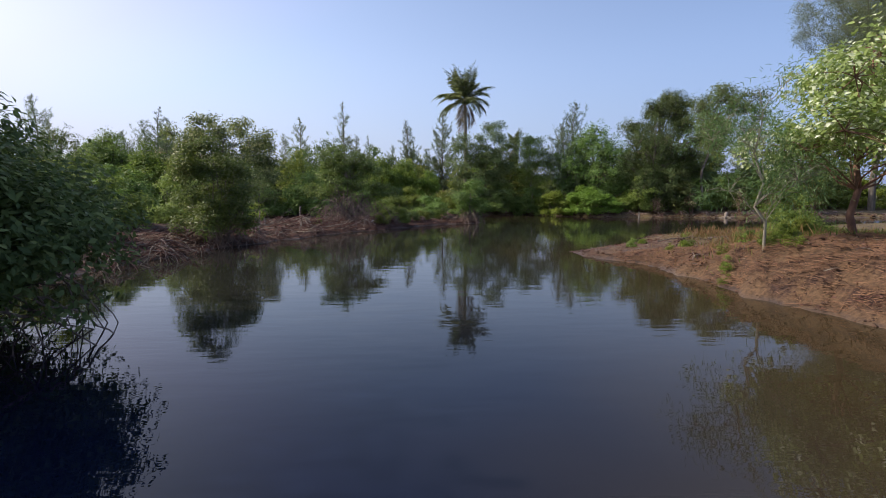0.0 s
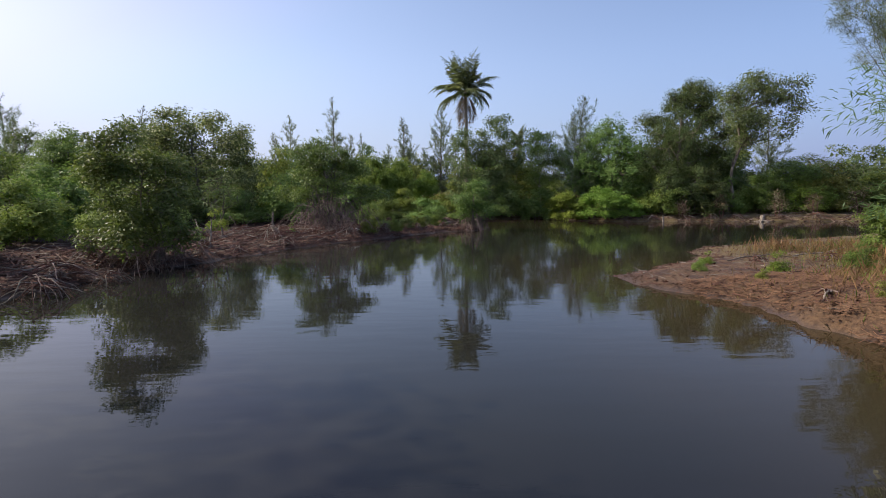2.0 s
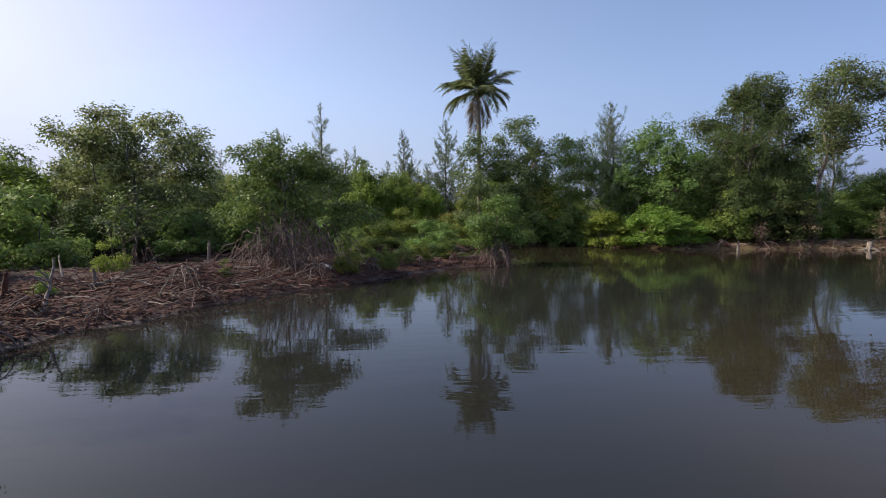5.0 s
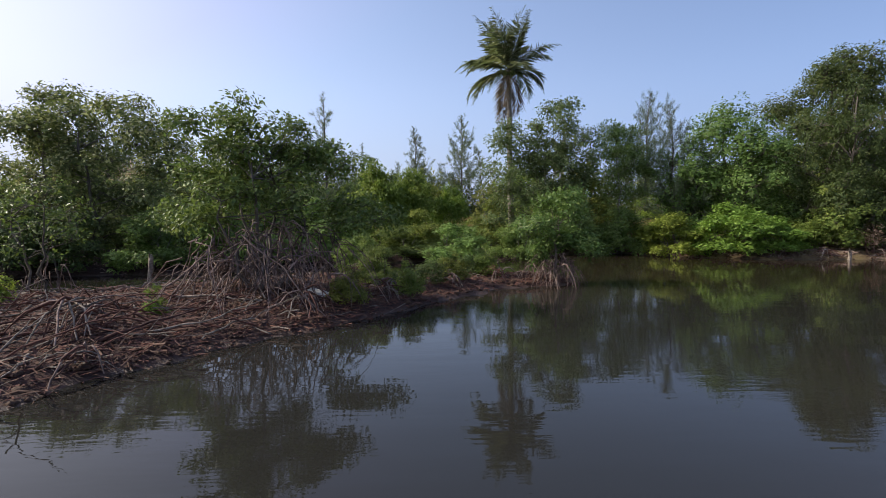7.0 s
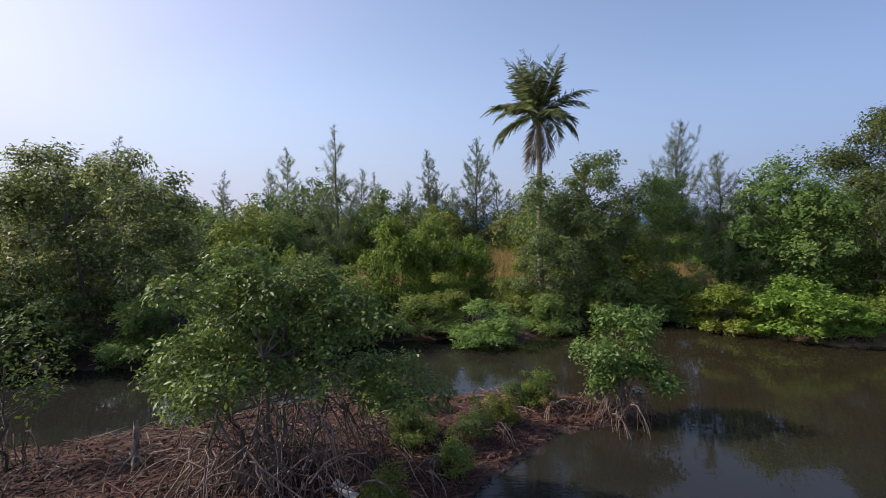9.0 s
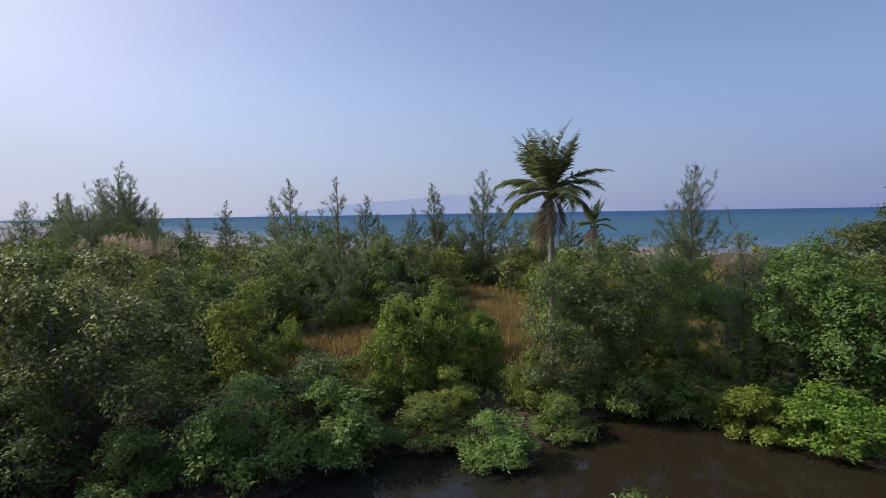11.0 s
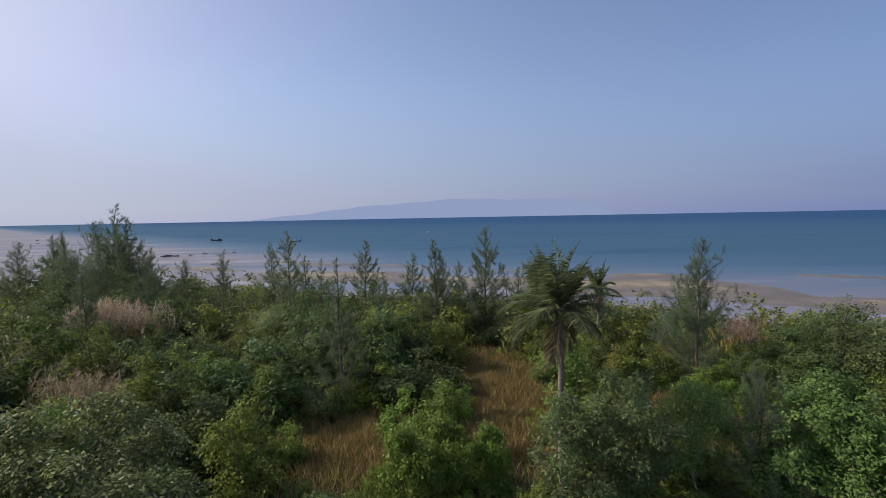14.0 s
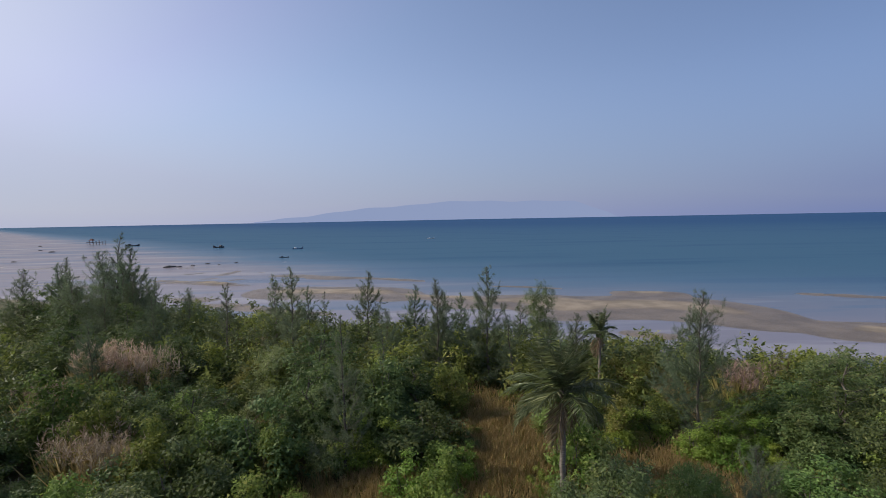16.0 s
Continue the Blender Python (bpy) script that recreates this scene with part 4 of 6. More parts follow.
# trees with a place of their own, and four unseen ones added for shade
for kind, x, y, size, tall in (
        ("cas_b", -18.5, 67.5, 1.1, 1.09), ("cas_c", -9.3, 47.2, 1.0, 1.0), ("cas_b", -3.65, 63.0, 1.0, 0.99), ("cas_a", 0.98, 62.4, 1.1, 1.08),
        ("cas_d", 14.5, 51.0, 0.95, 1.03), ("cas_c", -44.6, 79.3, 1.7, 1.45), ("cas_b", -42.6, 78.2, 1.3, 1.15), ("cas_d", -46.4, 80.5, 1.3, 1.2), ("cas_a", -43.6, 81.0, 1.3, 1.25), ("far_tree", -38.5, 72.0, 0.9, 0.78), ("far_tree", -49.0, 79.0, 0.95, 0.9), ("far_tree", -56.0, 84.0, 1.0, 0.9), ("cas_d", -47.0, 76.0, 0.95, 1.0), ("cas_d", -40.5, 76.5, 0.85, 0.95), ("far_tree", -34.0, 66.0, 0.8, 0.6), ("cas_a", -12.2, 76.0, 0.95, 0.92), ("cas_a", -6.5, 75.0, 0.8, 0.78),
        ("cas_b", -1.0, 74.0, 0.75, 0.68), ("cas_b", -22.5, 74.0, 1.0, 0.95), ("cas_c", -26.5, 70.0, 1.0, 0.9), ("cas_c", -7.5, 54.0, 0.8, 0.72),
        ("cas_a", 9.5, 64.0, 0.8, 0.62), ("cas_c", 19.5, 62.0, 0.8, 0.72), ("cas_b", -38.0, 77.0, 0.9, 0.9), ("cas_a", -53.0, 82.0, 1.0, 1.05), ("cas_d", 24.5, 43.0, 0.85, 0.9), ("far_tree", -12.8, 56.0, 0.85, 0.8), ("far_tree", -12.4, 50.5, 0.75, 0.68),
        ("cas_a", -31.0, 56.0, 0.8, 0.8), ("cas_d", -33.0, 68.0, 0.8, 0.8), ("cas_b", 5.2, 70.0, 0.8, 0.65),
        ("cas_a", -43.0, 84.0, 0.9, 0.85), ("cas_d", -50.0, 86.0, 1.0, 1.0), ("cas_b", -57.0, 88.0, 1.1, 1.1), ("cas_d", -60.0, 84.0, 1.0, 0.95), ("cas_d", -41.0, 72.0, 0.8, 0.8),
        ("cas_d", -36.5, 82.0, 0.75, 0.7), ("cas_c", -29.5, 78.0, 0.9, 0.8), ("cas_b", -19.5, 77.0, 0.8, 0.75), ("cas_c", -16.0, 70.0, 0.9, 0.78), ("cas_a", 13.0, 66.5, 0.7, 0.55),
        ("cas_d", 7.0, 63.0, 0.6, 0.55), ("cas_a", -3.0, 70.0, 0.8, 0.75), ("cas_c", 3.0, 60.0, 0.8, 0.75), ("cas_d", -9.0, 69.0, 0.6, 0.6), ("olive", -18.0, 60.0, 0.8, 0.75), ("far_tree", -27.0, 62.0, 0.8, 0.62),
        ("far_tree", -40.0, 66.0, 0.8, 0.65), ("far_tree", -46.0, 74.0, 0.9, 0.7), ("far_tree", 24.0, 50.0, 0.85, 0.7), ("olive", 28.0, 56.0, 0.9, 0.7), ("far_tree", -20.0, 50.0, 0.7, 0.55), ("far_tree", -5.5, 55.5, 0.7, 0.55),
        # broad_dark and shore_dark at x below -10: unseen, added to shade the near mangrove
        ("shore_mid", 0.9, 36.4, 0.8, 0.75), ("cas_d", 9.75, 36.9, 0.62, 0.68), ("broad", 11.9, 35.9, 0.95, 0.92), ("broad_dark", -13.5, 4.3, 1.1, 1.05), ("broad_dark", -14.2, 0.2, 1.1, 1.0), ("broad_dark", -11.0, -3.4, 1.1, 1.0), ("shore_dark", -11.52, 1.18, 1.2, 1.1),
        ("yellow", 9.5, 58.0, 1.3, 1.2), ("yellow", 11.8, 60.0, 1.2, 1.2), ("yellow", 8.0, 54.0, 1.1, 1.0), ("yellow", 12.5, 56.0, 1.1, 1.0), ("yellow", -13.5, 46.0, 1.0, 0.9), ("yellow", 15.0, 60.5, 1.1, 1.1),
        ("yellow", -2.5, 57.0, 1.0, 1.0), ("yellow", 4.5, 52.0, 0.9, 0.8), ("broad_dark", 15.2, 33.2, 0.58, 0.8), ("cas_b", 29.0, 44.0, 0.9, 0.8),
        ("broad", 23.6, 33.8, 0.8, 0.5), ("broad_dark", 27.5, 37.0, 0.9, 0.45), ("yellow", 25.0, 32.6, 1.2, 1.1), ("broad", -24.0, 34.0, 0.9, 0.8), ("shore_lime", -20.2, 31.0, 1.5, 1.6), ("olive", 9.3, 79.0, 0.75, 1.3),
        ("shore_lime", 8.3, 34.0, 0.95, 0.72), ("shore_lime", 10.0, 32.9, 1.1, 0.82), ("shore_lime", 11.6, 32.4, 0.8, 0.55), ("shore_lime", -4.8, 37.3, 1.05, 1.6), ("shore_lime", -3.3, 38.7, 1.0, 1.5), ("shore_lime", -1.2, 39.6, 0.8, 1.2), ("lime", -2.3, 37.6, 0.7, 0.5), ("mid", -0.6, 38.4, 0.6, 0.45), ("lime", -9.4, 39.0, 0.5, 0.35), ("lime", -6.6, 38.6, 0.45, 0.35),
        ("shore_mid", -2.8, 35.6, 0.75, 0.6), ("shore_mid", -6.5, 36.0, 1.0, 0.7), ("lime", -13.2, 41.3, 1.2, 1.2),
        ("mid_b", -2.9, 39.8, 0.5, 0.4), ("lime", 2.6, 44.5, 0.6, 0.5), ("mid", 4.2, 42.0, 0.7, 0.5), ("lime", 9.3, 50.4, 1.3, 1.0), ("lime", 15.3, 49.2, 1.4, 1.0), ("lime", 13.2, 48.4, 1.2, 0.9), ("lime", 14.6, 47.2, 1.1, 0.75), ("lime", 17.8, 49.2, 1.2, 0.9), ("far_tree", 21.0, 46.6, 0.8, 0.6), ("lime", 16.6, 50.6, 1.2, 0.9), ("lime", 11.0, 51.2, 1.1, 0.8), ("shore_dark", 20.1, 48.7, 1.45, 1.35), ("shore_dark", 22.3, 46.5, 1.4, 1.3), ("shore_dark", 19.2, 45.0, 1.25, 1.15), ("lime", -20.7, 49.6, 1.3, 1.2), ("lime", -9.4, 64.3, 1.2, 1.3), ("lime", -9.2, 48.2, 1.25, 1.4), ("lime", -5.4, 44.4, 1.1, 1.15), ("lime", -1.8, 46.8, 0.9, 0.9), ("lime", -3.4, 45.6, 0.9, 0.95), ("lime", -7.0, 48.6, 1.0, 1.1), ("yellow", -20.9, 61.6, 1.4, 1.1), ("yellow", -17.5, 60.6, 1.3, 1.0),
        ("mangrove_low", -1.2, 32.7, 0.9, 0.6), ("mangrove_low", -3.6, 33.9, 1.0, 0.55), ("mangrove_low", 1.4, 34.3, 0.8, 0.62), ("mangrove_low", 4.4, 36.6, 1.1, 1.0),
        ("mangrove_low", 6.8, 36.0, 1.0, 0.9), ("mangrove_low", -6.6, 32.9, 1.2, 1.0), ("mangrove_low", -9.3, 31.6, 1.2, 1.2), ("mangrove_low", -12.2, 30.7, 0.9, 0.8),
        ("shore_dark", -15.5, 30.6, 1.0, 0.9), ("shore_dark", -8.2, 34.8, 1.1, 0.8), ("shore_mid", 14.2, 32.9, 0.95, 0.85), ("shore_dark", 16.4, 32.5, 1.0, 0.9), ("shore_mid", 18.6, 32.9, 0.8, 0.75),
        ("shore_mid", 21.0, 32.9, 0.9, 0.8), ("shore_lime", 23.5, 32.7, 1.1, 0.8), ("shore_mid", 26.0, 33.1, 1.0, 0.7), ("shore_mid", 29.0, 33.3, 1.1, 0.8), ("shore_lime", 32.0, 33.2, 1.2, 0.9),
        ("mangrove_low", -12.62, 19.65, 0.8, 0.85), ("mangrove_low", -13.34, 23.13, 1.0, 1.0), ("shore_mid", -15.29, 17.92, 1.0, 0.9), ("shore_mid", -12.28, 12.29, 0.8, 0.75),
        ("mangrove_low", -16.8, 22.45, 1.2, 1.15), ("mangrove_low", -17.5, 24.0, 1.2, 1.1), ("shore_mid", -15.26, 13.52, 1.1, 1.0), ("shore_mid", -19.74, 17.32, 1.2, 1.2), ("cas_d", -43.5, 54.0, 1.0, 1.1), ("cas_b", -49.0, 50.0, 1.0, 0.9), ("cas_a", -40.0, 50.0, 0.8, 0.8), ("far_tree", -36.5, 47.0, 0.9, 0.78), ("far_tree", -45.0, 46.0, 1.0, 0.8), ("far_tree", -31.0, 45.0, 0.85, 0.7), ("far_tree", -52.0, 46.0, 1.0, 0.8), ("shore_mid", -13.19, 15.98, 0.8, 0.6), ("shore_lime", -16.29, 20.45, 1.0, 0.8)):
    grow(kind, x, y, size, tall)

# trees with crowns of their own
ob = broadleaf("tree", "wide airy olive green tree with pale twigs", "tree", LEAF_SPECK, BARK, 131, 6.8, 4.0, 0.6, 20, 1300, 24, 0.17, 0.055, 0.22, 3, 0.08, group="small trees", simple=True, core=12, limb_show=1.5,
               crown_of=tiers(131, ((-3.6, 3.6, 1.1, 8), (-4.0, 4.0, 2.3, 10), (-3.9, 3.9, 3.5, 10), (-3.6, 3.6, 4.6, 10), (-3.0, 3.2, 5.5, 8), (-1.9, 1.8, 6.2, 4)), 2.2, 0.8, 0.7))
ob.matrix_basis = placed(-16.0, 33.4, gz(-16.0, 33.4) - 0.05)
ob = broadleaf("tree", "leaning vine-hung olive tree below the palm", "tree", LEAF_OLIVE, BARK, 132, 7.2, 2.6, 0.5, 20, 1050, 22, 0.15, 0.044, 0.19, 2, 0.07, group="small trees", simple=True, core=12,
               crown_of=tiers(132, ((-2.0, 2.0, 0.7, 6), (-2.2, 2.2, 1.5, 7), (-2.3, 2.4, 2.3, 7), (-2.3, 2.5, 3.0, 7), (-2.3, 2.6, 3.7, 8), (-2.2, 2.6, 4.4, 8), (-2.1, 2.3, 5.1, 7), (-1.7, 2.0, 5.8, 6), (0.3, 1.8, 6.5, 3)), 1.0, 0.54, 0.7))
ob.matrix_basis = placed(2.75, 36.0, gz(2.75, 36.0) - 0.05)
ob = broadleaf("tree", "tall dark green tree with a heavy stepped crown", "tree", LEAF_DARK, BARK, 135, 9.8, 3.4, 1.0, 20, 1500, 30, 0.15, 0.05, 0.2, 1, 0.16, group="small trees", simple=True, core=14,
               crown_of=tiers(135, ((-3.0, 3.2, 1.4, 7), (-3.2, 3.2, 2.7, 8), (-3.1, 3.2, 4.0, 8), (-2.9, 3.1, 5.2, 8), (-2.6, 3.0, 6.4, 7), (-1.9, 2.8, 7.4, 7), (-0.8, 2.4, 8.2, 4), (0.3, 1.5, 8.7, 2)), 2.0, 0.92, 0.75))
ob.matrix_basis = placed(17.8, 37.4, gz(17.8, 37.4) - 0.05)
ob = broadleaf("tree", "tall leaning tree with an airy tiered crown", "tree", LEAF_OLIVE, BARK, 133, 9.0, 3.4, 4.5, 20, 700, 20, 0.16, 0.046, 0.28, 1, 0.12, group="small trees", simple=True, core=8, limb_show=1.4, lean=(1.5, 0.0),
               crown_of=tiers(133, ((0.4, 3.0, 4.9, 4), (-0.6, 3.4, 5.7, 6), (-0.8, 3.7, 6.5, 7), (-0.4, 4.1, 7.3, 7), (0.3, 3.6, 8.0, 5), (1.0, 2.4, 8.6, 2)), 1.6, 0.72, 0.6))
ob.matrix_basis = placed(18.4, 32.6, gz(18.4, 32.6) - 0.05)
ob = broadleaf("tree", "small fresh green tree with drooping narrow leaves", "tree", LEAF_FRESH, BARK_PALE, 134, 5.8, 1.6, 2.4, 8, 520, 26, 0.16, 0.022, 0.17, 1, 0.05, group="small trees", droop=0.3, core=0,
               crown_of=tiers(134, ((-0.9, 1.6, 2.6, 4), (-1.3, 1.7, 3.6, 5), (-1.2, 1.2, 4.5, 5), (-0.9, 0.6, 5.3, 3)), 0.8, 0.6, 0.8))
ob.matrix_basis = placed(7.3, 37.1, gz(7.3, 37.1) - 0.05)

# leafless shrubs among the green ones
for x, y, high, seed in ((20.3, 54.9, 3.4, 91), (-24.0, 70.0, 5.2, 92), (-22.4, 68.5, 4.4, 93), (26.5, 60.0, 3.6, 94), (17.2, 31.3, 1.5, 95), (20.6, 30.9, 1.7, 96), (22.6, 30.5, 1.5, 97), (25.4, 30.4, 1.8, 98), (14.9, 31.7, 1.2, 99)):
    ob = broadleaf("dead_shrub", "nearly leafless brown shrub with bare twigs", "shrub", LEAF_DRY, BARK_RED, seed, high, high * 0.36, high * 0.25, 8, 110, 4, 0.1, 0.02, 0.12, 4, 0.03, group="dead shrubs", core=0, limb_show=1.4)
    ob.matrix_basis = placed(x, y, gz(x, y) - 0.05, seed * 30)

# the thicket between the lagoon and the beach
def open_ground(x, y):
    return min(math.hypot((x - ex) / rx, (y - ey) / ry) for ex, ey, rx, ry in ((0.3, 50, 3.9, 9.5), (-8.0, 43.6, 4.8, 4.0), (10.8, 45.0, 3.4, 4.6), (14.5, 61.0, 3.0, 6.0))) < 1


rng = np.random.default_rng(5)
spots = []
for y in np.arange(36.4, 64.0, 2.75):
    for x in np.arange(-2 - 15 - (y - 14) * 0.85, -2 + 15 + (y - 14) * 0.85, 2.9):
        px, py = x + rng.uniform(-1.1, 1.1), y + rng.uniform(-1.0, 1.0)
        if py + 0.437 * px > 77 or (py < 36.8 and -14 < px < 14) or (py < 41.5 and -11.5 < px < 4.5) or open_ground(px, py) or math.hypot(px - 1.9, py - 38) < 1.4:
            continue
        spots.append((px, py))
far_spots = []
for y in np.arange(62.5, 104, 2.7):
    for x in np.arange(-66, 46, 2.9):
        px, py = x + rng.uniform(-1.1, 1.1), y + rng.uniform(-1.1, 1.1)
        if py + 0.437 * px < 79 + 2.5 * math.sin(px * 0.4) and abs(px + 2) < 15 + (py - 14) * 0.85:
            far_spots.append((px, py))
spots.sort(key=lambda p: p[1])
# taller dark shrubs gather in drifts, low bright ones between them
for x, y in spots[:185]:
    drift = math.sin(x * 0.33 + 1.0) * math.cos(y * 0.29) + 0.5 * math.sin(x * 0.71 - y * 0.4)
    if 6 < x < 19 and 39 < y < 50:
        kind, size, up = rng.choice(["mid", "lime", "yellow", "olive_b"]), rng.uniform(0.55, 0.9), rng.uniform(0.6, 0.9)
    elif x > 2 and y >= 50 and drift > -0.6:
        kind, size, up = rng.choice(["yellow", "olive_b", "mid", "yellow", "dark"]), rng.uniform(0.8, 1.25), rng.uniform(0.65, 1.0)
    elif drift > 0.15:
        kind, size, up = rng.choice(["dark", "mid_b", "dark"]), rng.uniform(1.05, 1.5), rng.uniform(0.75, 1.2)
    elif drift > -0.45:
        kind, size, up = rng.choice(["dark", "olive_b", "mid_b", "dark"] if x < -8 else ["mid", "olive_b", "mid_b", "dark"]), rng.uniform(0.75, 1.25), rng.uniform(0.6, 1.05)
    else:
        kind, size, up = rng.choice(["mid", "mid", "olive_b", "yellow", "lime"]), rng.uniform(0.55, 1.05), rng.uniform(0.6, 0.95)
    grow(str(kind), x, y, size, size * up)
for i in range(26):
    x, y = rng.uniform(-13, 13), rng.uniform(40, 56)
    if shore_distance(np.array([x]), np.array([y]))[0] > 4:
        size = rng.uniform(0.3, 0.65)
        grow(str(rng.choice(["lime", "mid", "lime", "olive_b"])), x, y, size, size * rng.uniform(0.8, 1.3))
# farther shrubs run together into one mass of leaves
FAR_LEAVES = {LEAF_MID: Build(), LEAF_DARK: Build(), LEAF_OLIVE: Build(), LEAF_YELLOW: Build()}
for x, y in spots[185:] + far_spots:
    r, h = rng.uniform(1.3, 2.2), rng.uniform(2.4, 5.2) if y + 0.437 * x < 71 else rng.uniform(1.2, 2.7)
    ends, out = twig_ends(rng, lobes_of(rng, r, 0.1, h, 6, 0.8, 5), 42)
    ends = np.repeat(ends, 10, 0) + rng.normal(0, 0.24, (420, 3)) + [x, y, gz(x, y)]
    leaf = list(FAR_LEAVES)[rng.choice(4, p=[0.15, 0.65, 0.2, 0.0] if x < -30 else [0.3, 0.3, 0.24, 0.16] if x > 0 else [0.38, 0.34, 0.22, 0.06])]
    FAR_LEAVES[leaf].add(*leaves(rng, ends, np.repeat(out, 10, 0) * 0.7 + [0, 0, 0.25], 0.42, 0.12, simple=True, face=np.repeat(out, 10, 0) * 0.75 + [0, 0, 0.55]))
for leaf, label in ((LEAF_MID, "fresh green far thicket behind the beach"), (LEAF_DARK, "dark green far thicket behind the beach"), (LEAF_OLIVE, "olive green far thicket behind the beach"), (LEAF_YELLOW, "yellowish far thicket behind the beach")):
    me = FAR_LEAVES[leaf].mesh("far_thicket")
    me.materials.append(leaf)
    tagged(new("far_thicket", me), label, "thicket", kind="stuff")


# ---- coconut palms ----
def frond(rng, length, rise, droop, leaf_len, wind, n=84):
    """A frond along +x: a bowed midrib and two combs of leaflets that hang and stream with the wind."""
    ang = np.arange(1, 10) / 9
    slope = rise - droop * ang ** 1.5
    seg = length / 8
    px = np.concatenate([[0], np.cumsum(np.cos(slope[:-1]) * seg)])
    pz = np.concatenate([[0], np.cumsum(np.sin(slope[:-1]) * seg)])
    p = np.stack([px, wind[1] * 0.5 * length * np.linspace(0, 1, 9) ** 2, pz], -1)
    rib = tube(p, np.linspace(0.035, 0.006, 9), 5)
    s = np.linspace(0.1, 1.0, n)
    at = np.stack([np.interp(s * 8, np.arange(9), p[:, k]) for k in range(3)], -1)
    ahead = unit(np.gradient(at, axis=0))
    over = unit(np.cross(ahead, [0, 1.0, 0]) * -1)
    both, way = [], []
    for sgn in (-1, 1):
        both.append(at + rng.normal(0, 0.01, at.shape))
        way.append(ahead * 0.75 + np.array([0, sgn * 0.75, 0]) - over * 0.1 + wind + rng.normal(0, 0.06, at.shape))
    ln = leaf_len * np.tile(np.sin(np.clip(s * 1.1, 0, 1) * np.pi * 0.8 + 0.4), 2)[:, None] * rng.uniform(0.85, 1.1, (2 * n, 1))
    v, f = leaves(rng, np.concatenate(both), np.concatenate(way), leaf_len, 0.015, 0.2, 0.05)
    v = v.reshape(-1, 4, 3)
    v = v[:, :1] + (v - v[:, :1]) * (ln / leaf_len)[:, None]
    v[:, 2, 2] -= rng.uniform(0.1, 0.5, len(ln)) * ln[:, 0]
    v[:, 1::2, 2] -= (0.12 * ln)
    return rib, (v.reshape(-1, 3), f)


def palm(name, label, seed, base, top, fronds, length, girth):
    rng = np.random.default_rng(seed)
    ob = thing(name, label, "palm tree", m=pose(*base))
    top = np.asarray(top, float) - base
    path = bend((0, 0, -0.2), top, 0, rng, 26, 0.0015)
    r = np.linspace(girth * 1.25, girth * 0.8, 26) * (1 + 0.05 * (np.arange(26) % 2))
    part("trunk", mesh_of("trunk", *tube(path, r, 12), True), PALM_BARK, ob)
    for i in range(fronds):
        e = (i + 0.5) / fronds
        dry = i >= fronds - 3
        young = e < 0.45
        rise = radians(rng.uniform(-60, -25)) if dry else radians(84 - 84 * e + rng.normal(0, 6)) if young else radians(62 - 62 * e + rng.normal(0, 8))
        curl = radians(rng.uniform(18, 40)) if young else radians(rng.uniform(42, 72) + 34 * e)
        turn = i * 137.5 + rng.uniform(-25, 25)
        wind = Matrix.Rotation(radians(-turn), 3, "Z") @ Vector((-0.34, 0.12, 0.0))
        rib, lf = frond(rng, length * rng.uniform(0.85, 1.08) * (1.0 - 0.12 * e), rise, curl, length * (0.27 - 0.05 * e), np.array(wind))
        one = part("frond", mesh_of("frond_rib", rib[0], rib[1], True), LEAF_PALM if not dry else LEAF_DRY, ob, "" if not dry else "dry hanging frond")
        one.matrix_local = pose(top[0], top[1], top[2] - 0.25 * e, 0, 0, turn)
        part("frond_blade", mesh_of("frond_blade", *lf), LEAF_PALM if not dry else LEAF_DRY, one)
    for i in range(7):
        a = i * 0.9
        bm = bmesh.new()
        bmesh.ops.create_uvsphere(bm, u_segments=8, v_segments=6, radius=0.11)
        bmesh.ops.scale(bm, vec=(1, 1, 1.25), verts=bm.verts)
        me = bpy.data.meshes.new("coconut")
        bm.to_mesh(me)
        bm.free()
        nut = part("coconut", me, LEAF_OLIVE, ob)
        nut.matrix_local = pose(top[0] + 0.24 * math.cos(a), top[1] + 0.24 * math.sin(a), top[2] - 0.3 - 0.05 * (i % 3))
    return ob


palm("coconut_palm", "tall coconut palm with ragged green fronds", 61, (1.9, 38.0, gz(1.9, 38.0)), (1.85, 38.05, 9.3), 30, 3.05, 0.13)
palm("coconut_palm", "smaller coconut palm with drooping fronds", 62, (9.4, 56.7, gz(9.4, 56.7)), (9.55, 56.7, 7.3), 18, 2.3, 0.11)

# ---- right bank trees ----
ob = broadleaf("sapling", "slender sapling with pale trunk and narrow drooping leaves", "tree", LEAF_WILLOW, BARK_PALE, 81, 3.5, 1.3, 0.7, 12, 290, 18, 0.12, 0.008, 0.17, 1, 0.032, droop=0.6, core=0)
ob.matrix_basis = placed(4.8, 6.3, gz(4.8, 6.3) - 0.03, 20)
ob = broadleaf("tree", "sunlit tree with pale green leaves and painted white glints", "tree", LEAF_GLINT, BARK_RED, 82, 4.0, 1.75, 1.1, 12, 460, 34, 0.1, 0.032, 0.14, 1, 0.075, skirt=6, core=0)
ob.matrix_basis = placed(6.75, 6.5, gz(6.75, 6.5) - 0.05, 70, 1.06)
ob = casuarina(55, 10.5, "tall grey-green casuarina with drooping needles", "", 0.5, 150, -0.03, 14.0, 0.008, 0.034, 0.026, 0.33)
ob.matrix_basis = placed(30.6, 31.5, gz(30.6, 31.5) - 0.05, 10, 1.85, 1.85)
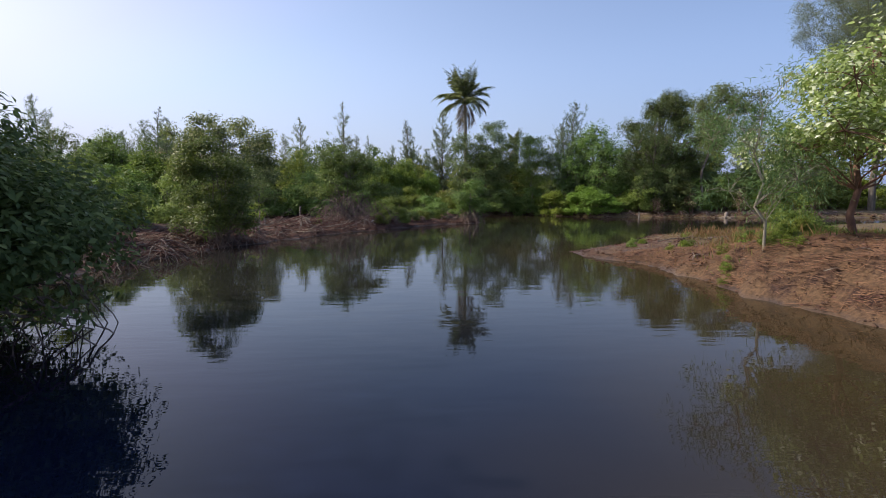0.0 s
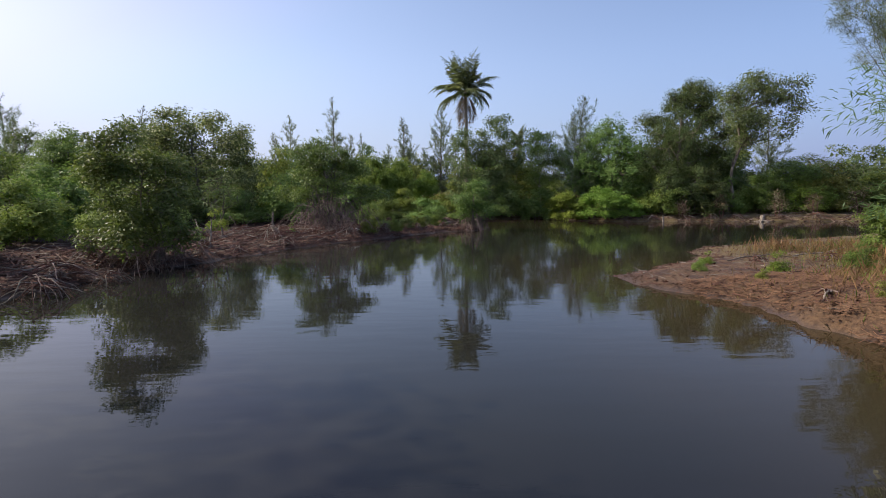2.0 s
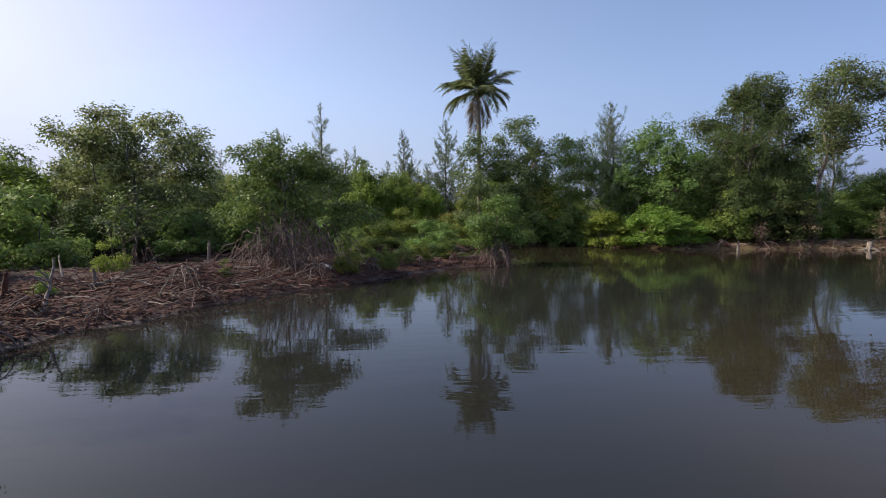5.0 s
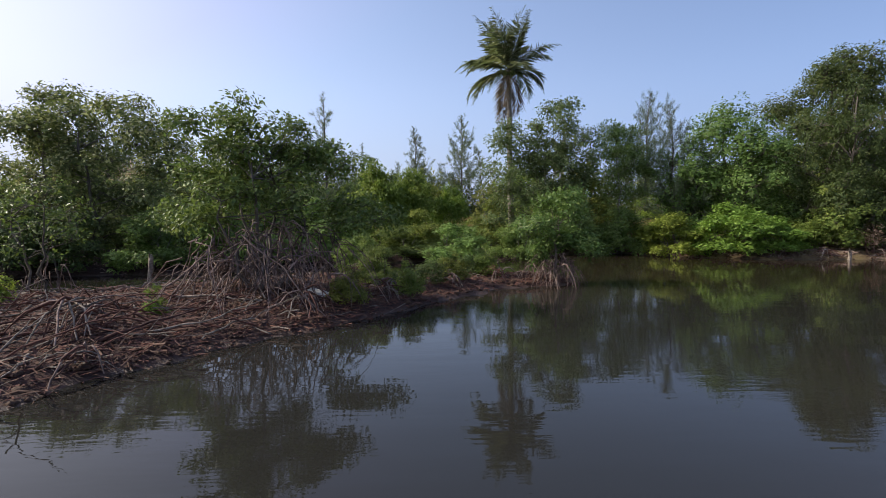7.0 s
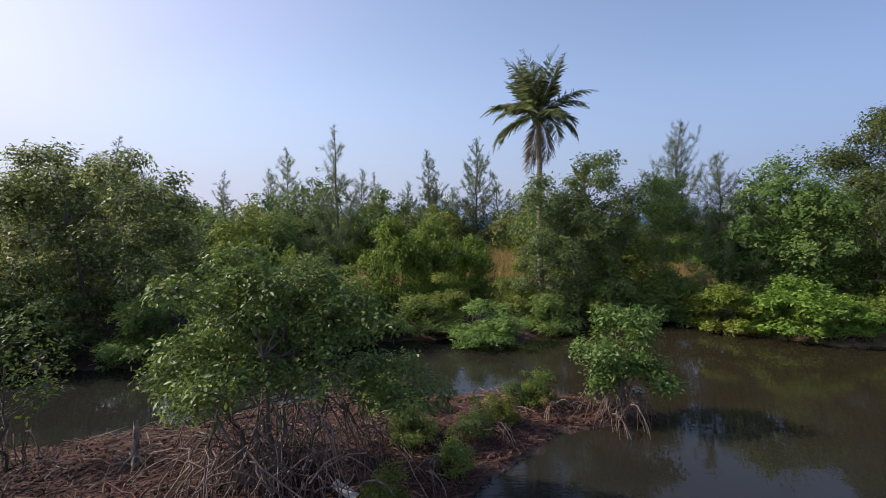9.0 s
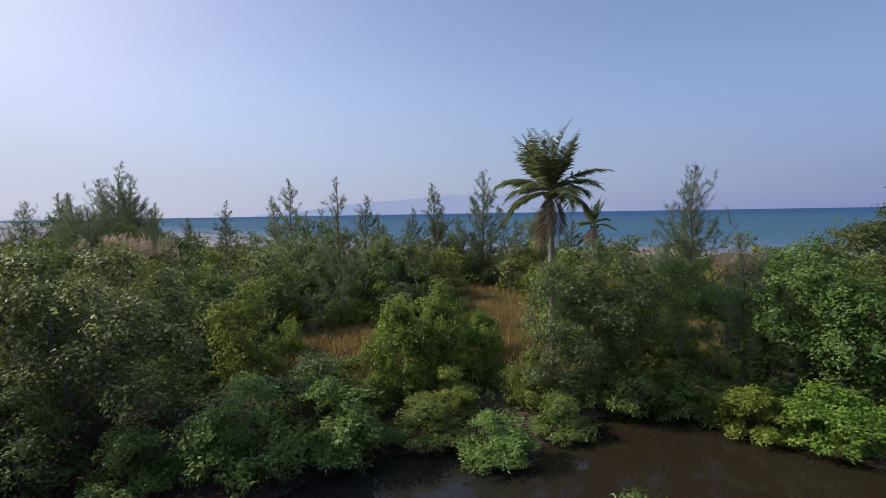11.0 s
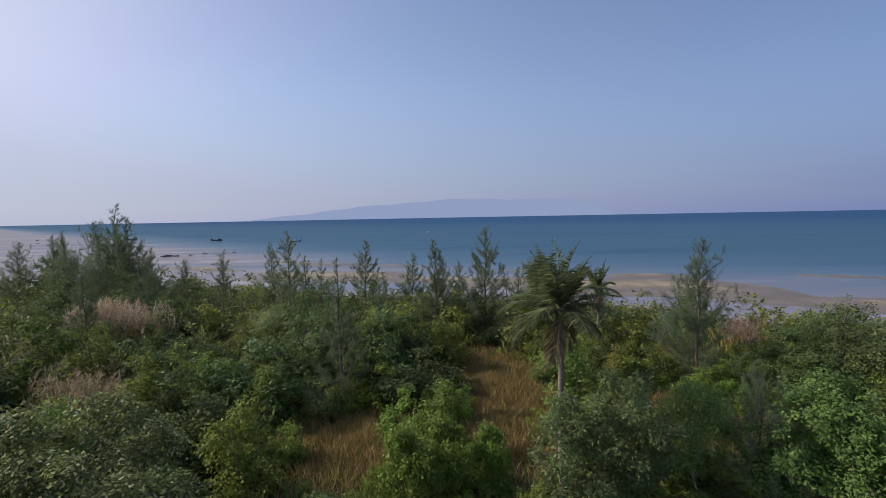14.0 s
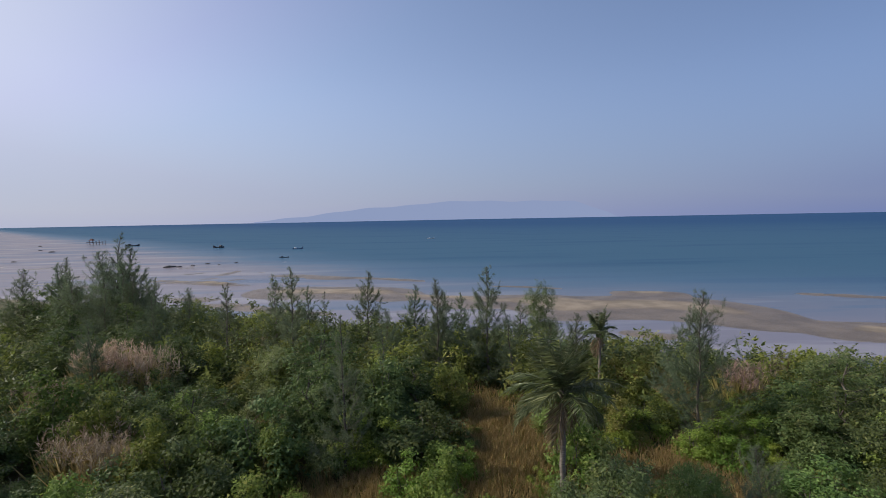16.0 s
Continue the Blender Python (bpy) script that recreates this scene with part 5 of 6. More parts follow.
for kind, x, y, s in (("shore_lime", 7.94, 9.4, 0.3), ("shore_mid", 8.93, 10.39, 0.45), ("shore_lime", 5.48, 6.68, 0.16), ("shore_mid", 10.5, 12.8, 0.55), ("shore_lime", 9.44, 8.0, 0.3)):
    grow(kind, x, y, s, s)


# ---- litter, driftwood and grass ----
def scatter(rng, n, x0, x1, y0, y1, lo, hi):
    """Places on the banks between two distances from the water."""
    x, y = rng.uniform(x0, x1, n), rng.uniform(y0, y1, n)
    d = shore_distance(x, y)
    keep = (d > lo) & (d < hi)
    x, y = x[keep], y[keep]
    return np.stack([x, y, height(x, y)], -1)


def sticks(rng, at, length, girth):
    """Small broken twigs lying at all angles."""
    b = Build()
    n = len(at)
    a, tilt = rng.uniform(0, 2 * np.pi, n), rng.normal(0.06, 0.16, n)
    ln = length * rng.lognormal(0, 0.5, n)
    d = np.stack([np.cos(a) * np.cos(tilt), np.sin(a) * np.cos(tilt), np.sin(tilt)], -1)
    side = unit(np.cross(d, [0, 0, 1.0]))
    up = np.cross(side, d)
    g = (girth * rng.uniform(0.5, 1.5, n))[:, None]
    p0, p1 = at - d * ln[:, None] / 2 + [0, 0, 1] * g, at + d * ln[:, None] / 2 + [0, 0, 1] * g
    mid = (p0 + p1) / 2 + up * rng.normal(0, 0.06, (n, 1)) * ln[:, None] + side * rng.normal(0, 0.08, (n, 1)) * ln[:, None]
    rings = []
    for p, s in ((p0, 1.0), (mid, 0.9), (p1, 0.5)):
        rings += [p + side * g * s, p + up * g * s * 1.2, p - side * g * s]
    v = np.stack(rings, 1).reshape(-1, 3)
    k = np.arange(n)[:, None] * 9
    f = np.concatenate([k + [[i, i + 1, i + 4, i + 3]] for i in (0, 1, 3, 4)])
    return v, f


def stuff(name, v, f, material, label, category, parent=None):
    me = mesh_of(name, v, f)
    me.materials.append(material)
    return tagged(new(name, me), label, category, kind="stuff")


rng = np.random.default_rng(7)
spit = scatter(rng, 46000, -13, 2, 5, 28, 0.0, 4.2)
bank = np.concatenate([scatter(rng, 6000, 3, 13, 0, 18, 0.0, 0.6), scatter(rng, 4800, 3, 13, 0, 18, 0.5, 3.4)])
far = scatter(rng, 9000, -16, 30, 28.5, 37.5, 0.0, 1.6)
stuff("twig_litter", *sticks(rng, spit, 0.16, 0.0075), DRIFT_DARK, "dark broken twigs and root litter on the mud", "litter")
stuff("twig_litter", *sticks(rng, spit[::7] + [0, 0, 0.02], 0.34, 0.011), BARK_RED, "brown root pieces strewn over the mud", "litter")
stuff("twig_litter", *sticks(rng, spit[::30] + [0, 0, 0.04], 0.42, 0.011), DRIFT, "bleached twigs strewn over the mud", "litter")
stuff("twig_litter", *sticks(rng, bank, 0.12, 0.007), DRIFT_DARK, "dark twigs and reddish litter on the bank", "litter")
stuff("twig_litter", *sticks(rng, bank[::14] + [0, 0, 0.01], 0.25, 0.009), DRIFT, "pale twigs on the bank", "litter")
straw = scatter(rng, 30000, 3.5, 11, 0, 10.5, 0.1, 3.6)
stuff("straw_litter", *sticks(rng, straw + [0, 0, 0.015], 0.22, 0.005), bark_material("red_straw", (0.075, 0.036, 0.02), (0.22, 0.115, 0.062), 6.0), "matted reddish brown straw on the bank", "litter")
stuff("twig_litter", *sticks(rng, far[::2], 0.3, 0.014), ROOT, "root litter along the far shore", "litter")
flakes = np.concatenate([spit[1::2], bank[1::2]]) + [0, 0, 0.012]
stuff("leaf_litter", *leaves(rng, flakes, rng.normal(0, 1, flakes.shape) * [1, 1, 0.15], 0.085, 0.024), bark_material("dead_leaf", (0.055, 0.025, 0.018), (0.18, 0.085, 0.058), 3.0, (1, 1, 1)), "fallen reddish brown leaves on the banks", "litter")


def clods(rng, at, size):
    """Lumps of mud: squashed eight-cornered bodies."""
    n = len(at)
    k = np.array([(1, 0, 0), (0, 1, 0), (-1, 0, 0), (0, -1, 0), (0.1, 0.1, 0.75), (0, 0, -0.5)], float)
    sz = (size * rng.lognormal(0, 0.45, n))[:, None, None]
    a = rng.uniform(0, 2 * np.pi, n)
    rot = np.stack([np.stack([np.cos(a), -np.sin(a), 0 * a], -1), np.stack([np.sin(a), np.cos(a), 0 * a], -1), np.tile([0, 0, 1.0], (n, 1))], 1)
    v = np.einsum("nij,kj->nki", rot, k) * sz * rng.uniform(0.6, 1.25, (n, 6, 1)) + at[:, None]
    f = np.array([(0, 1, 4), (1, 2, 4), (2, 3, 4), (3, 0, 4), (1, 0, 5), (2, 1, 5), (3, 2, 5), (0, 3, 5)])
    return v.reshape(-1, 3), (np.arange(n)[:, None, None] * 6 + f).reshape(-1, 3)


CLOD = bark_material("mud_clod", (0.032, 0.017, 0.012), (0.13, 0.07, 0.042), 20.0, (1, 1, 1))
stuff("mud_clods", *clods(rng, np.concatenate([scatter(rng, 42000, 2.5, 14, 2, 20, -0.1, 0.34), scatter(rng, 5000, 2.5, 14, 2, 20, 0.3, 1.4)]), 0.017), CLOD, "dark lumps of wet mud along the bank", "mud")
stuff("mud_clods", *clods(rng, scatter(rng, 34000, -12, 2, 9, 28, -0.1, 3.2), 0.027), CLOD, "dark lumps of wet mud on the spit", "mud")
stuff("mud_clods", *clods(rng, scatter(rng, 9000, 2, 34, 28, 37, -0.15, 0.9), 0.05), CLOD, "dark lumps of wet mud on the far shore", "mud")


def branch(x, y, z, length, girth, turn, tilt, seed, material, label, forks=3, name="driftwood_branch"):
    """A crooked dead branch with side twigs."""
    r = np.random.default_rng(seed)
    ob = thing(name, label, "driftwood", "driftwood", pose(x, y, z, 0, -tilt, turn))
    p = bend((0, 0, 0), (length, 0, 0), 0.05 * length * r.normal(), r, 8, 0.013)
    part("stem", mesh_of("stem", *tube(p, np.linspace(girth, girth * 0.4, 8), 7), True), material, ob)
    for i in range(forks):
        k = r.integers(2, 7)
        e = p[k] + np.array([length * r.uniform(0.1, 0.3), length * r.normal(0, 0.2), abs(length * r.normal(0, 0.13))])
        part("twig", mesh_of("twig", *tube(bend(p[k], e, 0, r, 4, 0.05), np.linspace(girth * 0.5, girth * 0.2, 4), 5), True), material, ob)
    return ob


def lay(n, rng, x0, x1, y0, y1, lo, hi, size, seed, pale):
    at = scatter(rng, n * 40, x0, x1, y0, y1, lo, hi)[:n]
    for i, (x, y, z) in enumerate(at):
        light = rng.random() < pale
        ln = min(size * rng.lognormal(0, 0.4), 1.5)
        branch(x, y, z + 0.04, ln, 0.006 + 0.011 * ln * rng.uniform(0.5, 1.2), rng.uniform(0, 360), rng.uniform(-4, 16), seed + i, DRIFT if light else DRIFT_DARK,
               "bleached crooked driftwood branch on the mud" if light else "dark crooked branch lying on the mud", int(rng.integers(1, 5)))


lay(88, rng, -10.5, -4.5, 9.0, 22.0, 0.25, 3.2, 0.9, 300, 0.3)
lay(34, rng, -9.5, -5.5, 17.5, 22.0, 0.3, 3.0, 1.1, 400, 0.3)
lay(14, rng, 4, 9, 1, 14, 0.3, 3.0, 0.55, 500, 0.5)
branch(5.75, 12.45, gz(5.75, 12.45) + 0.06, 1.7, 0.02, 6, 1, 560, DRIFT, "long bleached pole lying on the bank", 0)
branch(7.5, 12.7, gz(7.5, 12.7) + 0.06, 1.6, 0.018, 4, 2, 561, DRIFT, "long bleached pole lying on the bank", 1)
branch(-9.51, 13.42, gz(-9.51, 13.42), 1.7, 0.035, 40, 38, 562, DRIFT_DARK, "dark dead branch leaning out of the mud", 2)
branch(-8.1, 16.8, gz(-8.1, 16.8), 1.0, 0.04, 100, 62, 563, DRIFT, "bleached dead branch standing out of the mud", 3)
branch(-9.2, 18.9, gz(-9.2, 18.9), 1.0, 0.03, 130, 40, 564, DRIFT, "bleached dead branch leaning out of the mud", 2)
lay(16, rng, 12, 30, 30, 34, 0.1, 1.8, 1.2, 600, 0.7)

# heaps of dead roots on the spit
def root_heap(x, y, reach, rise, count, seed, label):
    heap = thing("root_heap", label, "dead roots", "root heaps", pose(x, y, max(gz(x, y), 0.0)))
    hr = np.random.default_rng(seed)
    for i in range(count):
        a, r = hr.uniform(0, 2 * np.pi), hr.uniform(0.32, 1.0) * reach
        top = np.array([hr.normal(0, 0.11) * reach, hr.normal(0, 0.11) * reach, hr.uniform(0.15, 1.0) * rise])
        foot = np.array([math.cos(a) * r, math.sin(a) * r, -0.02])
        g = hr.uniform(0.008, 0.021) * (0.6 + 0.32 * reach)
        part("dead_root", mesh_of("dead_root", *tube(bend(top, foot, hr.uniform(0.0, 0.5) * rise, hr, 6, 0.018), np.linspace(g, g * 0.5, 6), 6), True), DRIFT if i % 4 == 0 else (DRIFT_DARK if i % 4 < 3 else ROOT), heap)


root_heap(-7.0, 19.8, 1.25, 0.42, 44, 9, "tangled heap of dead mangrove roots on the mud")
for x, y, reach, rise, count, seed in ((-4.4, 21.5, 0.8, 0.4, 26, 31), (-3.1, 23.0, 0.7, 0.35, 24, 32), (-1.7, 24.7, 0.6, 0.35, 22, 33), (-0.5, 25.8, 0.7, 0.4, 26, 34), (-8.4, 20.9, 0.7, 0.3, 22, 35), (-6.2, 18.6, 0.6, 0.3, 20, 36),
                                       (-7.2, 17.0, 0.5, 0.22, 18, 37), (-8.6, 18.6, 0.6, 0.25, 18, 38), (-3.9, 24.6, 0.7, 0.35, 20, 39), (-8.25, 16.74, 0.5, 0.3, 18, 40), (-8.71, 10.71, 0.9, 0.45, 40, 41), (-9.31, 12.13, 0.9, 0.4, 36, 42), (-8.99, 9.47, 0.8, 0.4, 34, 43), (-8.22, 12.04, 0.6, 0.3, 26, 44), (-9.71, 13.73, 0.7, 0.35, 26, 45), (-7.74, 15.42, 0.7, 0.4, 30, 46), (-9.23, 16.33, 0.7, 0.4, 28, 47), (-9.15, 18.57, 0.6, 0.3, 22, 48), (-10.09, 10.44, 0.9, 0.4, 30, 49), (6.44, 12.46, 0.5, 0.16, 18, 50), (7.93, 12.04, 0.6, 0.2, 20, 51), (4.68, 8.31, 0.5, 0.12, 18, 52)):
    root_heap(x, y, reach, rise, count, seed, "low tangle of dark dead roots at the water's edge")


for x, y, reach, seed in ((11.6, 31.9, 0.7, 61), (13.0, 31.5, 0.8, 62), (14.9, 31.2, 0.9, 63), (16.4, 31.0, 0.8, 64), (17.9, 30.7, 0.9, 65), (20.4, 30.4, 0.9, 66), (22.4, 30.0, 0.9, 67), (24.8, 29.8, 0.9, 68)):
    root_heap(x, y, reach, 0.35, 26, seed, "reddish tangle of dead roots on the far shore")


def stump(x, y, high, girth, material, label, seed, roots=5):
    r = np.random.default_rng(seed)
    ob = thing("stump", label, "stump", m=pose(x, y, gz(x, y) - 0.05))
    p = bend((0, 0, 0), (r.normal(0, 0.05), r.normal(0, 0.05), high), 0, r, 6, 0.015)
    v, f = tube(p, girth * np.array([1.35, 1.05, 0.95, 0.95, 0.9, 0.75]), 9)
    v[-9:, 2] += r.normal(0, 0.05, 9)
    part("stem", mesh_of("stem", v, f, True), material, ob)
    for i in range(roots):
        a = 2 * np.pi * (i + r.uniform(-0.3, 0.3)) / roots
        e = np.array([math.cos(a), math.sin(a), 0]) * r.uniform(0.3, 0.6)
        part("root", mesh_of("root", *tube(bend((0, 0, high * 0.3), e, 0.05, r, 5, 0.03), np.linspace(girth * 0.5, girth * 0.2, 5), 5), True), material, ob)
    return ob


stump(-8.1, 23.4, 0.75, 0.055, DRIFT, "weathered grey stump standing in the mud", 21)
stump(13.3, 30.75, 0.6, 0.06, DRIFT, "bleached stump with roots at the water's edge", 22, 7)
stump(18.9, 29.9, 0.5, 0.13, DRIFT, "bleached stump with roots at the water's edge", 23, 8)
stump(-9.4, 17.6, 0.5, 0.05, DRIFT_DARK, "dark broken stump on the mud", 24)
stump(-8.46, 18.71, 0.42, 0.04, DRIFT, "weathered grey stump standing in the mud", 25)

# small fresh shrubs and seedlings on the mud
for kind, x, y, s in (("lime", -9.6, 21.2, 0.36), ("mid", -3.7, 22.2, 0.26), ("mid", -2.7, 23.4, 0.26), ("lime", -9.23, 16.33, 0.26), ("lime", -6.6, 20.9, 0.2),
                      ("mid", -1.6, 25.3, 0.26), ("mid", -0.6, 26.2, 0.3), ("mid", -10.43, 18.09, 0.24), ("lime", -8.9, 17.9, 0.2), ("mangrove_low", -3.4, 24.3, 0.34), ("dark", -2.2, 24.7, 0.24), ("mangrove_low", -4.0, 25.8, 0.45), ("dark", -0.9, 26.4, 0.22),
                      ("lime", 4.2, 6.49, 0.11), ("lime", 4.44, 6.81, 0.13), ("mid", 4.99, 6.43, 0.13), ("lime", 5.09, 5.93, 0.15), ("mid", 5.68, 6.95, 0.16), ("lime", 6.07, 7.7, 0.14), ("mid", 7.24, 10.54, 0.2), ("lime", 5.25, 12.4, 0.13), ("mid", 4.46, 11.36, 0.11), ("lime", 5.86, 10.9, 0.19), ("mid", 4.69, 7.33, 0.1), ("lime", 5.38, 7.76, 0.12), ("mid", 6.66, 8.63, 0.16), ("lime", 7.05, 9.57, 0.15), ("mid", 4.97, 10.14, 0.09)):
    grow(kind, x, y, s, s)


# scraps of white litter on the mud
for i, (x, y, s) in enumerate(((4.06, 4.3, 0.055), (4.5, 11.6, 0.045), (5.14, 6.71, 0.045), (-2.2, 22.4, 0.06))):
    r = np.random.default_rng(900 + i)
    bm = bmesh.new()
    bmesh.ops.create_icosphere(bm, subdivisions=2, radius=s)
    for v in bm.verts:
        v.co *= 1 + 0.4 * noise.noise(v.co * 22 + Vector((i * 3.0, 0, 0)))
        v.co.z *= 0.45
    me = bpy.data.meshes.new("litter_scrap")
    bm.to_mesh(me)
    bm.free()
    me.materials.append(BOAT_WHITE)
    ob = new("litter_scrap", me)
    ob.matrix_basis = pose(x, y, gz(x, y) + 0.3 * s, 0, 0, 70 * i)
    tagged(ob, "small crumpled white scrap lying on the mud", "litter", "white litter")


bm = bmesh.new()
bmesh.ops.create_cube(bm, size=1)
bmesh.ops.scale(bm, vec=(0.46, 0.13, 0.03), verts=bm.verts)
bmesh.ops.subdivide_edges(bm, edges=bm.edges[:], cuts=2)
for v in bm.verts:
    v.co.z += 0.02 * noise.noise(v.co * 5) + 0.05 * v.co.x ** 2
    v.co.y += 0.03 * noise.noise(v.co * 9 + Vector((4.0, 0, 0)))
me = bpy.data.meshes.new("broken_board")
bm.to_mesh(me)
bm.free()
me.materials.append(paint("grey_board", (0.5, 0.48, 0.45), 0.7))
ob = new("broken_board", me)
ob.matrix_basis = pose(-4.36, 22.45, gz(-4.36, 22.45) + 0.12, 22, 12, -35)
tagged(ob, "short pale grey broken board lying among stilt roots", "litter")


# ---- grass ----
def blades(rng, at, length, width, lean=0.35):
    n = len(at)
    way = np.tile([0, 0, 1.0], (n, 1)) + rng.normal(0, lean, (n, 3)) * [1, 1, 0.2]
    return leaves(rng, at, way, length, width, 0.1, 0.1)


def meadow(name, rng, spots, n, length, width, material, label):
    at = []
    for x, y, rx, ry in spots:
        k = int(n * rx * ry)
        a, r = rng.uniform(0, 2 * np.pi, k), np.sqrt(rng.uniform(0, 1, k)) * rng.uniform(0.4, 1.3, k)
        at.append(np.stack([x + rx * r * np.cos(a), y + ry * r * np.sin(a)], -1))
    at = np.concatenate(at)
    tuft = np.sin(at[:, 0] * 2.1) * np.cos(at[:, 1] * 1.9) + rng.normal(0, 0.5, len(at))
    at = at[tuft > -0.4]
    at = np.column_stack([at, height(at[:, 0], at[:, 1]) - 0.02])
    stuff(name, *blades(rng, at, length, width), material, label, "grass")


CLEAR = [(0.3, 50, 4.4, 10.0), (-8.0, 43.6, 5.2, 4.4), (10.8, 45.0, 4.0, 5.2), (14.5, 61.0, 3.6, 7.0), (-16, 52, 3, 2.5)]
meadow("dry_grass", rng, CLEAR, 640, 0.75, 0.018, GRASS_DRY, "dry straw-coloured grass in the clearings")
meadow("green_grass", rng, CLEAR, 130, 0.6, 0.025, GRASS_GREEN, "green grass among the dry tufts")
meadow("dry_grass", rng, [(7.0, 8.4, 2.6, 2.8), (8.4, 13.7, 1.6, 1.2), (10.99, 12.76, 4, 4)], 260, 0.2, 0.006, GRASS_BROWN, "short dry grass on the bank")
meadow("dry_grass", rng, [(9.0, 14.4, 1.7, 1.0), (5.97, 7.91, 1.0, 1.2), (9.52, 11.42, 2, 2)], 260, 0.4, 0.006, GRASS_BROWN, "tall dry grass tufts on the bank")
meadow("green_grass", rng, [(5.38, 6.98, 1.2, 0.9), (7.65, 8.35, 2.4, 2.6), (11.49, 12.23, 4, 4)], 170, 0.2, 0.008, GRASS_GREEN, "green grass and weeds on the bank")
# undergrowth under the whole thicket
ux, uy = rng.uniform(-60, 46, 60000), rng.uniform(35.5, 90, 60000)
keep = (uy + 0.437 * ux < 78) & (np.abs(ux + 2) < 14 + (uy - 14) * 0.85) & (shore_distance(ux, uy) > 1.0)
keep &= (np.hypot((ux - 0.3) / 3.9, (uy - 50) / 9.5) > 1) & (np.hypot((ux + 8.0) / 4.8, (uy - 43.6) / 4.0) > 1) & (np.hypot((ux - 10.8) / 3.4, (uy - 45) / 4.6) > 1)
keep &= np.sin(ux * 0.9) * np.cos(uy * 0.8) + rng.normal(0, 0.6, len(ux)) > -0.5
up_ = np.stack([ux[keep], uy[keep], height(ux[keep], uy[keep]) + rng.uniform(0, 0.55, keep.sum()) ** 1.5], -1)
stuff("undergrowth", *leaves(rng, up_, rng.normal(0, 0.7, up_.shape) + [0, 0, 0.6], 0.36, 0.085, simple=True, face=np.tile([0, 0, 1.0], (len(up_), 1))), LEAF_MID, "low leafy undergrowth between the shrubs", "undergrowth")


def reeds(x, y, size, seed):
    """A clump of tall reeds with feathery brown plumes."""
    r = np.random.default_rng(seed)
    ob = thing("reed_clump", "clump of reeds with dry brownish plumes", "reeds", "reed clumps", pose(x, y, gz(x, y)) @ Matrix.Diagonal((1, 1, 1.4 if y > 55 else 1.0, 1)))
    n = 420
    a, q = r.uniform(0, 2 * np.pi, n), np.sqrt(r.uniform(0, 1, n)) * size * 1.35
    foot = np.stack([q * np.cos(a), q * np.sin(a), 0 * q], -1)
    part("blade_tuft", mesh_of("blade_tuft", *blades(r, foot, 2.7, 0.025, 0.22)), GRASS_DRY, ob)
    top = foot[:90] + np.stack([r.normal(0.25, 0.45, 90), r.normal(0, 0.45, 90), r.uniform(1.7, 3.5, 90)], -1)
    at = np.repeat(top, 16, 0) + r.normal(0, 0.04, (1440, 3)) * [1, 1, 5]
    part("plume", mesh_of("plume", *leaves(r, at, r.normal(0, 0.4, at.shape) + [0.25, 0, 0.8], 0.4, 0.022)), PLUME, ob)
    return ob


for i, (x, y, s) in enumerate(((-24.6, 46.2, 1.5), (-22.9, 45.0, 1.2), (-29.4, 57.6, 1.35), (-27.4, 57.0, 1.4), (-31.4, 57.9, 1.1), (-32.1, 58.5, 1.5), (-32.5, 53.1, 1.0), (19.9, 55.0, 1.1))):
    reeds(x, y, s, 700 + i)


# ---- on the flats and the sea ----
def boat(x, y, turn, length, hull, label, mast=True):
    ob = thing("fishing_boat", label, "boat", "fishing boats", pose(x, y, SEA_Z - 0.15, 0, 0, turn))
    t = np.linspace(-1, 1, 11)
    beam = length * 0.13 * (1 - np.abs(t) ** 2.6)
    sheer = length * 0.075 + length * 0.07 * np.abs(t) ** 3 + length * 0.05 * np.maximum(t, 0) ** 4
    rows = []
    for k, (w, lev) in enumerate(((0.25, 0.0), (0.85, 0.45), (1.0, 1.0), (0.86, 0.97), (0.7, 0.55))):
        for sgn in (-1, 1):
            rows.append(np.stack([t * length / 2, sgn * (beam * w + 0.01), sheer * lev], -1))
    v = np.concatenate(rows)
    f = []
    for k in range(4):
        for s in (0, 1):
            a, b = (2 * k + s) * 11, (2 * k + 2 + s) * 11
            f += [(a + i, a + i + 1, b + i + 1, b + i) for i in range(10)]
    f += [(i, i + 1, 11 + i + 1, 11 + i) for i in range(10)]
    f += [(88 + i, 88 + i + 1, 99 + i + 1, 99 + i) for i in range(10)]
    part("hull", mesh_of("hull", v, f), hull, ob)
    bm = bmesh.new()
    bmesh.ops.create_cube(bm, size=1)
    bmesh.ops.scale(bm, vec=(length * 0.2, length * 0.15, length * 0.13), verts=bm.verts)
    bmesh.ops.bevel(bm, geom=bm.edges[:], offset=length * 0.012, segments=1, affect="EDGES")
    me = bpy.data.meshes.new("cabin")
    bm.to_mesh(me)
    bm.free()
    part("cabin", me, BOAT_WHITE if hull is BOAT_BLUE else hull, ob).matrix_local = pose(-length * 0.2, 0, length * 0.13)
    if mast:
        part("mast", mesh_of("mast", *tube([(length * 0.1, 0, 0), (length * 0.11, 0, length * 0.42)], [0.09, 0.05], 6)), hull, ob)
        part("boom", mesh_of("boom", *tube([(length * 0.42, 0, length * 0.12), (length * 0.62, 0, length * 0.34)], [0.1, 0.05], 6)), hull, ob)
    return ob


boat(-150.8, 344.3, 160, 9.5, BOAT_DARK, "dark wooden fishing boat anchored on the shallow sea")
boat(-89.4, 313.4, 30, 6.0, BOAT_BLUE, "small blue fishing boat anchored on the shallow sea")
boat(-238.6, 393.8, 10, 10.0, BOAT_DARK, "dark wooden fishing boat lying on the flats", False)
